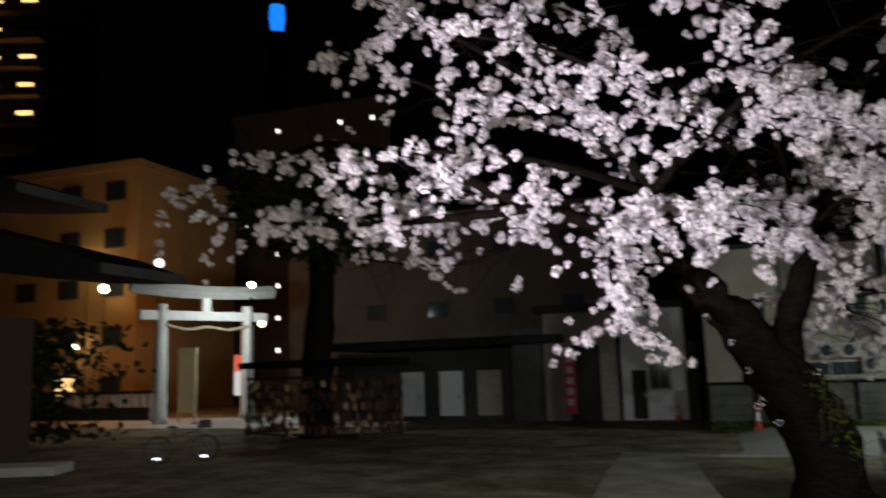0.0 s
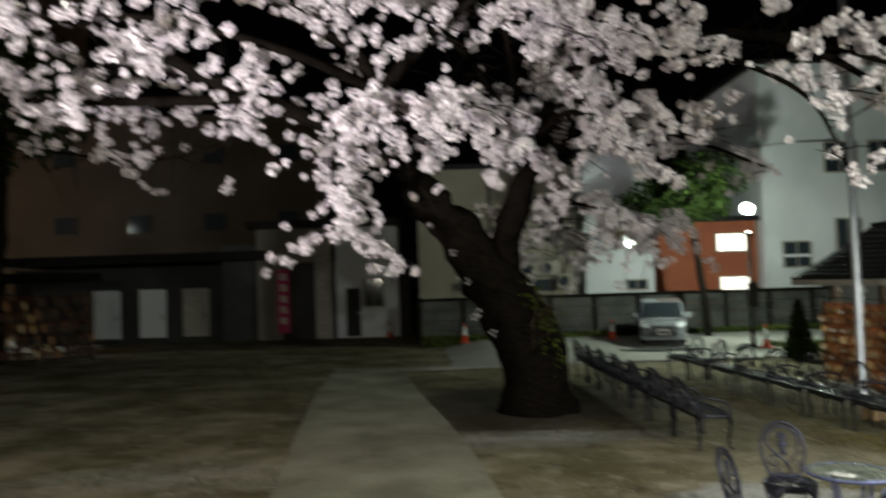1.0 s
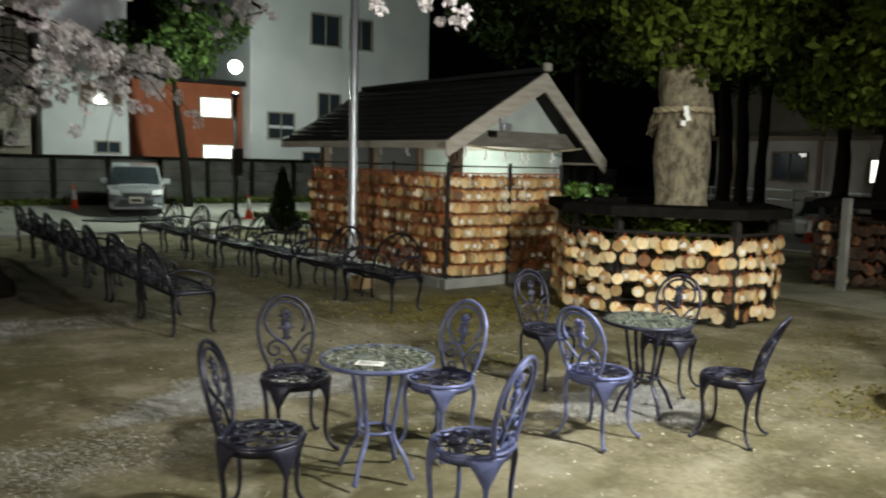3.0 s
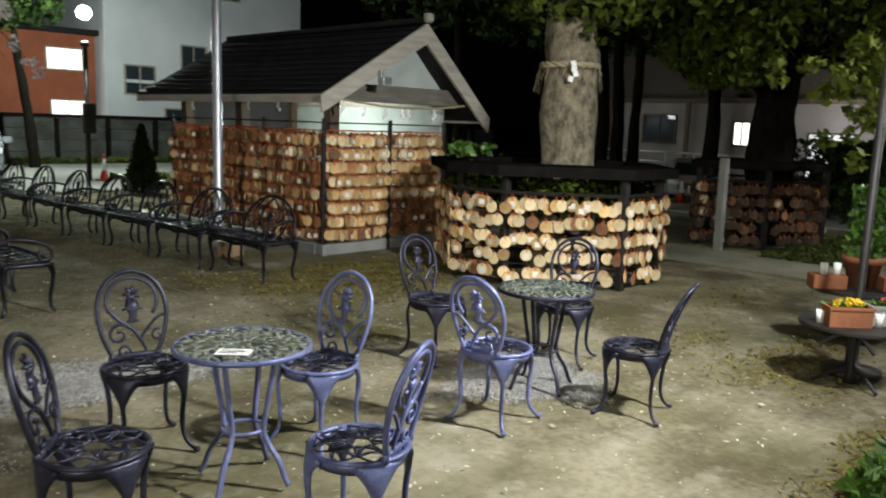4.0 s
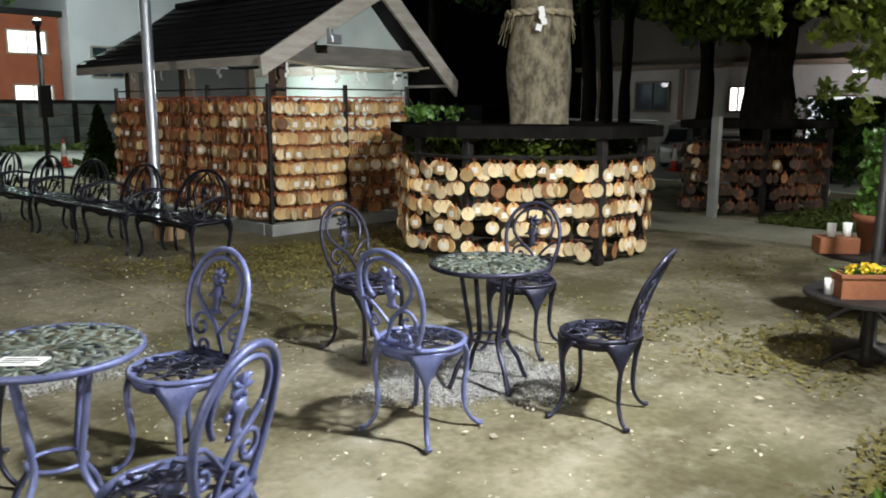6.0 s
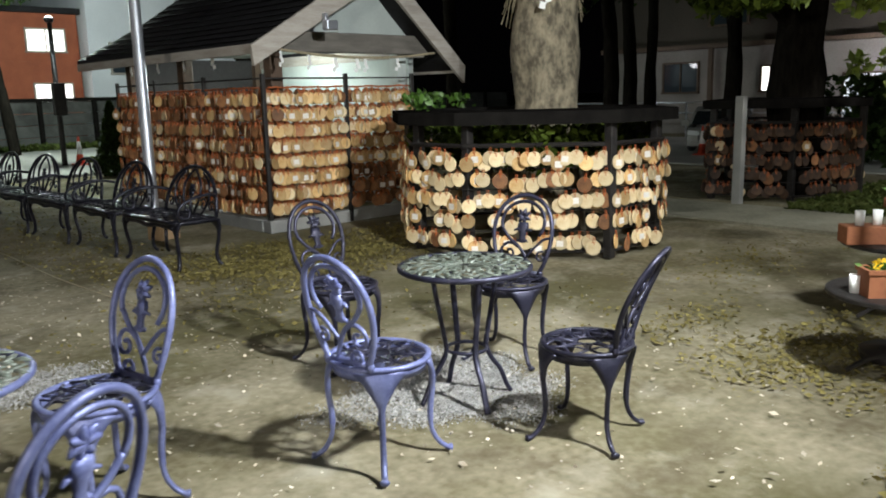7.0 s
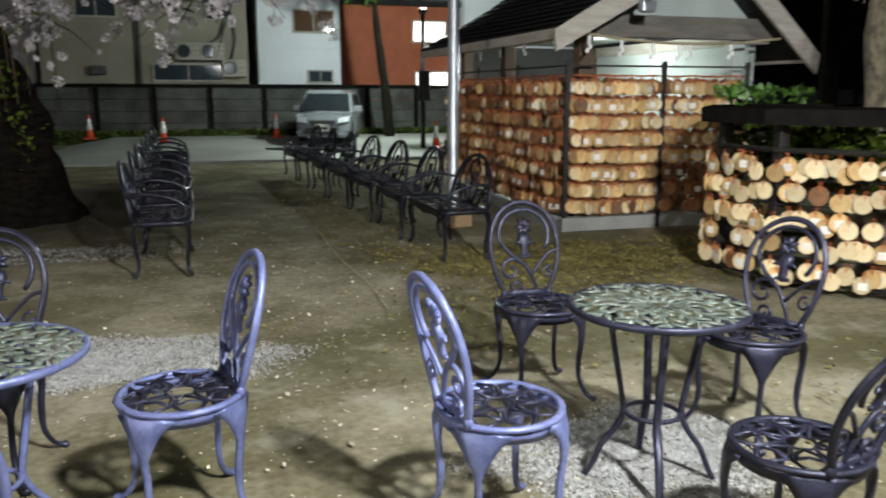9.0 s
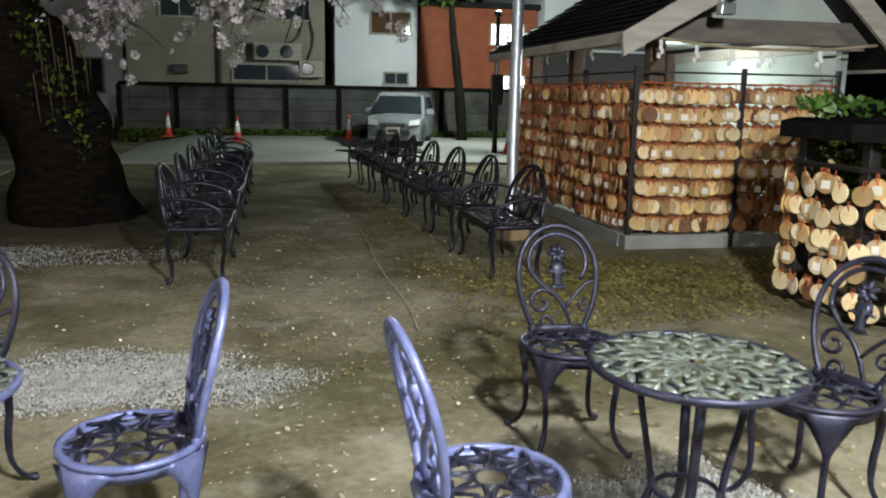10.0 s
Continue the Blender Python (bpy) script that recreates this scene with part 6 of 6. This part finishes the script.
# ---- flower stands ----
def low_stand(x, y, h, r, label):
    ob = thing("iron_stand", label, "plant stand", pose(x, y, 0), "plant stands")
    part("top", lathe(bmesh.new(), [(r - 0.02, h - 0.03), (r, h - 0.02), (r, h - 0.004), (r - 0.01, h)], 28), BLACK_IRON, ob)
    part("column", lathe(bmesh.new(), [(0.045, 0.02), (0.028, 0.1), (0.022, h - 0.1), (0.05, h - 0.03)], 12), BLACK_IRON, ob, "", True)
    for k in range(3):
        bm = bmesh.new()
        a = 2.1 * k
        tube(bm, smooth_line([(0.03 * math.cos(a), 0.03 * math.sin(a), 0.12), (0.14 * math.cos(a), 0.14 * math.sin(a), 0.08), (0.24 * math.cos(a), 0.24 * math.sin(a), 0.012)], 4), 0.014, 6)
        part("foot", bm, BLACK_IRON, ob)
    return ob


def trough(x, y, z, turn, material, petals, label, seed):
    ob = thing("flower_trough", label, "planter", pose(x, y, z, 0, 0, turn), "flower troughs")
    bm = boxes(((0, 0, 0.012), (0.26, 0.12, 0.024)), ((0, -0.062, 0.065), (0.28, 0.012, 0.13)), ((0, 0.062, 0.065), (0.28, 0.012, 0.13)), ((-0.135, 0, 0.065), (0.012, 0.112, 0.13)), ((0.135, 0, 0.065), (0.012, 0.112, 0.13)))
    part("trough", bm, material, ob)
    part("rim", boxes(((0, -0.066, 0.125), (0.3, 0.022, 0.02)), ((0, 0.066, 0.125), (0.3, 0.022, 0.02)), ((-0.14, 0, 0.125), (0.022, 0.11, 0.02)), ((0.14, 0, 0.125), (0.022, 0.11, 0.02))), material, ob)
    part("soil", boxes(((0, 0, 0.105), (0.26, 0.11, 0.02))), BARK_DARK, ob)
    g = np.random.default_rng(seed)
    flakes("foliage", g.normal(size=(200, 3)) * (0.055, 0.026, 0.014) + (0, 0, 0.128), 0.016, LEAF_BRIGHT, ob, 1.4, False, 0.3, "stuff", "", seed)
    flakes("petals", blob_points(g, g.normal(size=(11, 3)) * (0.042, 0.022, 0.01) + (0, 0, 0.155), 16, 0.02), 0.012, petals, ob, 1.0, False, 0.3, "stuff", "", seed + 1)
    return ob


low_stand(7.05, 4.78, 0.44, 0.36, "low round black iron plant stand on dirt")
low_stand(8.1, 5.1, 0.50, 0.36, "low round black iron plant stand on dirt")
trough(6.92, 4.80, 0.44, -48, TERRACOTTA, FLOWER_YELLOW, "terracotta trough with yellow flowers on the stand", 71)
trough(7.18, 4.62, 0.44, -48, KERB, FLOWER_PINK, "grey trough with pink and orange flowers on the stand", 73)


def pot_plant():
    ob = thing("potted_climber", "tall green climbing plant in a terracotta pot", "potted plant", pose(8.18, 5.1, 0.5))
    part("pot", lathe(bmesh.new(), [(0.1, 0), (0.14, 0.2), (0.16, 0.2), (0.16, 0.25), (0.13, 0.25), (0.12, 0.2)], 20), TERRACOTTA, ob, "", True)
    part("stake", lathe(bmesh.new(), [(0.01, 0.2), (0.008, 0.8)], 6), TIMBER, ob)
    g = np.random.default_rng(75)
    z = g.uniform(0.25, 0.8, 1500)
    a = g.uniform(0, 6.3, 1500)
    r = g.uniform(0.02, 0.13, 1500)
    flakes("foliage", np.stack([r * np.cos(a), r * np.sin(a), z], 1), 0.028, LEAF_BRIGHT, ob, 1.2, False, 0.4, "stuff", "", 76)
    return ob


pot_plant()
for x, y, t in ((7.9, 5.27, -50), (8.24, 4.86, -50)):
    ob = part("wooden_box", boxes(((0, 0, 0.055), (0.26, 0.16, 0.11)), bevel=0.008), TERRACOTTA)
    ob.matrix_basis = pose(x, y, 0.5, 0, 0, t)
    tagged(ob, "small reddish box standing on the iron stand", "box", "boxes on the stand")
for x, y, z in ((7.86, 5.29, 0.61), (7.95, 5.22, 0.61), (8.2, 4.9, 0.61), (8.28, 4.82, 0.61), (6.86, 4.95, 0.44), (7.06, 4.64, 0.44)):
    ob = part("white_cup", lathe(bmesh.new(), [(0.025, 0), (0.03, 0.09), (0.026, 0.09), (0.022, 0.02)], 12), PAPER, None, "", True)
    ob.matrix_basis = pose(x, y, z)
    tagged(ob, "small white cup among the flower stands", "cup", "white cups")
parasol = part("parasol_pole", lathe(bmesh.new(), [(0.2, 0), (0.2, 0.05), (0.05, 0.07), (0.035, 0.3), (0.03, 0.32), (0.03, 3.4)], 14), BLACK_IRON, None, "", True)
parasol.matrix_basis = pose(7.33, 4.86, 0, 0, 1.6)
tagged(parasol, "dark parasol pole standing between the plant stands", "pole")
cabinet = thing("grey_cabinet", "pale grey metal cabinet behind the plants", "cabinet", pose(9.3, 4.75, 0, 0, 0, -55))
part("body", boxes(((0, 0, 0.55), (0.7, 0.5, 1.1)), bevel=0.015), KERB, cabinet)
part("top", boxes(((0, 0, 1.12), (0.76, 0.56, 0.04)), bevel=0.01), STEEL, cabinet)
carton = part("cardboard_box", boxes(((0, 0, 0.09), (0.26, 0.2, 0.18)), bevel=0.005), CARD)
carton.matrix_basis = pose(6.42, 11.75, 0, 0, 0, 15)
tagged(carton, "small brown cardboard box on the dirt", "box")
twine = part("white_string", tube(bmesh.new(), smooth_line([(4.92, 13.2, 0.012), (4.95, 12.0, 0.012), (4.93, 10.5, 0.012), (4.98, 9.4, 0.012), (4.96, 8.7, 0.012)], 4), 0.004, 5), STRAW)
tagged(twine, "thin pale string lying along the path", "string")

# ---- houses beyond the far trees ----
def long_house():
    ob = thing("long_building", "long pale building with lit windows beyond the drive", "building", pose(27, 12, 0))
    part("wall", boxes(((4, -3.25, 1.35), (8, 23.5, 2.7))), PALE_WALL, ob)
    # The upper wall's dark colour paints in the shade above the eave.
    part("upper_wall", boxes(((4.05, -3.25, 3.95), (8, 23.5, 2.5))), TOWER_WALL, ob, "upper storey wall, coloured dark for its lack of light")
    part("roof", boxes(((4, -3.25, 5.4), (8.8, 24.1, 0.4)), bevel=0.05), ROOF_DARK, ob)
    part("eave_beam", boxes(((-0.25, -3.25, 2.75), (0.3, 23.5, 0.14))), TIMBER, ob)
    # The large white pane glows to stand for a brightly lit patch of wall.
    for y, z, w, h, m in ((2.6, 1.7, 0.5, 0.7, WINDOW_LIT), (3.85, 0.62, 0.8, 0.4, WINDOW_LIT), (-0.2, 1.1, 1.3, 1.3, SIGN_WALL_WHITE), (5.6, 1.8, 1.2, 0.9, GLASS_DARK), (-2.8, 3.9, 1.2, 1.0, GLASS_DARK), (4.0, 3.9, 1.2, 1.0, GLASS_DARK)):
        window_on(ob, -0.04, y, z, w, h, m, TIMBER, -90)
    # Small fixture added to go with the wall's extra light.
    for y in (-0.9,):
        lamp = part("wall_lamp", boxes(((-0.12, y, 2.5), (0.2, 0.34, 0.08)), bevel=0.01), STEEL, ob)
        part("diffuser", boxes(((-0.12, y, 2.45), (0.16, 0.3, 0.016))), WINDOW_LIT, lamp)
    for k in range(6):
        part("column", boxes(((-0.3, -8 + 3.1 * k, 1.38), (0.14, 0.14, 2.76)), bevel=0.01), TIMBER, ob)
    return ob


long_house()


def railing(x, y0, y1):
    ob = thing("metal_railing", "grey metal railing along the far building", "railing", pose(x, 0, 0))
    for k in range(12):
        y = y0 + (y1 - y0) * k / 11
        part("post", lathe(bmesh.new(), [(0.03, 0), (0.03, 1.05)], 8, (0, y, 0)), STEEL, ob)
    for z in (1.05, 0.75):
        bm = bmesh.new()
        tube(bm, [(0, y0, z), (0, y1, z)], 0.022, 6)
        part("rail", bm, STEEL, ob)
    return ob


railing(24.6, 9, 20)
leafy_tree("backdrop_tree", "dark tree standing behind the near fence", (17.5, 13.8), [(0, 0, 0), (0.05, 0, 2), (0, 0.1, 4), (0.1, 0, 7)], [0.2, 0.15, 0.13, 0.1], BARK_DARK, [((0, 0, 5.9), (3.4, 3.4, 2.0), 170)], 26, LEAF_DARK, 0.09, 0.45, 81)
copy_thing(bpy.data.objects["backdrop_tree"], pose(14.5, 15.5, 0, 0, 0, 70))
for x, y, turn in ((20.5, 17.5, 150), (19.2, 14.4, 40), (21.6, 15.4, 250), (18.6, 11.6, 310)):
    copy_thing(bpy.data.objects["backdrop_tree"], pose(x, y, 0, 0, 0, turn))

# ---- gravel, leaves and petals on the ground ----
def scatter(cx, cy, rx, ry, n):
    a, r = rng.uniform(0, 2 * math.pi, n), rng.uniform(0, 1, n) ** 0.6
    edge = 1 + 0.22 * np.sin(3 * a + cx) + 0.16 * np.sin(7 * a + cy)
    p = np.stack([np.cos(a), np.sin(a)], 1) * (r * edge)[:, None] * (rx, ry) * 0.95 + rng.normal(size=(n, 2)) * (rx, ry) * 0.1 + (cx, cy)
    return np.concatenate([p, np.full((n, 1), 0.008)], 1)


stones = np.concatenate([scatter(3.25, 8.05, 0.95, 0.42, 38000), scatter(5.4, 6.32, 0.55, 0.47, 34000), scatter(1.6, 11.2, 1.8, 0.6, 9000), scatter(1.6, 7.3, 1.2, 0.5, 6000), scatter(-3.0, 9.6, 2.2, 0.9, 12000)])
tagged(flakes("gravel", stones, 0.0046, GRAVEL, None, 1.0, False, 0.6, "stuff", "loose pale gravel scattered on the dirt", 91), "", "gravel")
leaves = np.concatenate([scatter(7.2, 5.2, 0.9, 0.5, 1900), scatter(7.25, 6.05, 0.75, 0.28, 420), scatter(5.75, 4.12, 1.0, 0.36, 3000), scatter(6.9, 9.8, 1.6, 1.0, 13000), scatter(7.0, 6.7, 1.2, 0.9, 260), scatter(9.2, 6.6, 1.2, 0.5, 500), scatter(5.4, 8.6, 1.8, 1.2, 500), scatter(5.6, 13, 0.8, 5, 4200)])
tagged(flakes("dry_leaves", leaves, 0.0115, LEAF_DRY, None, 1.4, True, 0.5, "stuff", "yellow-brown fallen leaves lying on the dirt", 92), "", "leaves")
fallen = np.concatenate([scatter(4.6, 7.5, 3.2, 3.2, 1300), scatter(4.6, 10.5, 1.6, 3.2, 700), scatter(6.5, 5.8, 2.5, 1.6, 200)])
tagged(flakes("fallen_petals", fallen, 0.0075, PETAL_LITTER, None, 1.2, True, 0.6, "stuff", "pale petals and bits scattered over the dirt", 93), "", "petals")

large = np.concatenate([scatter(4.4, 7.0, 3.0, 3.0, 150), scatter(6.0, 5.2, 2.0, 1.4, 40)])
tagged(flakes("pale_litter", large, 0.0115, PETAL_LITTER, None, 1.5, True, 0.5, "stuff", "larger pale dry leaves lying on the dirt", 94), "", "leaves")
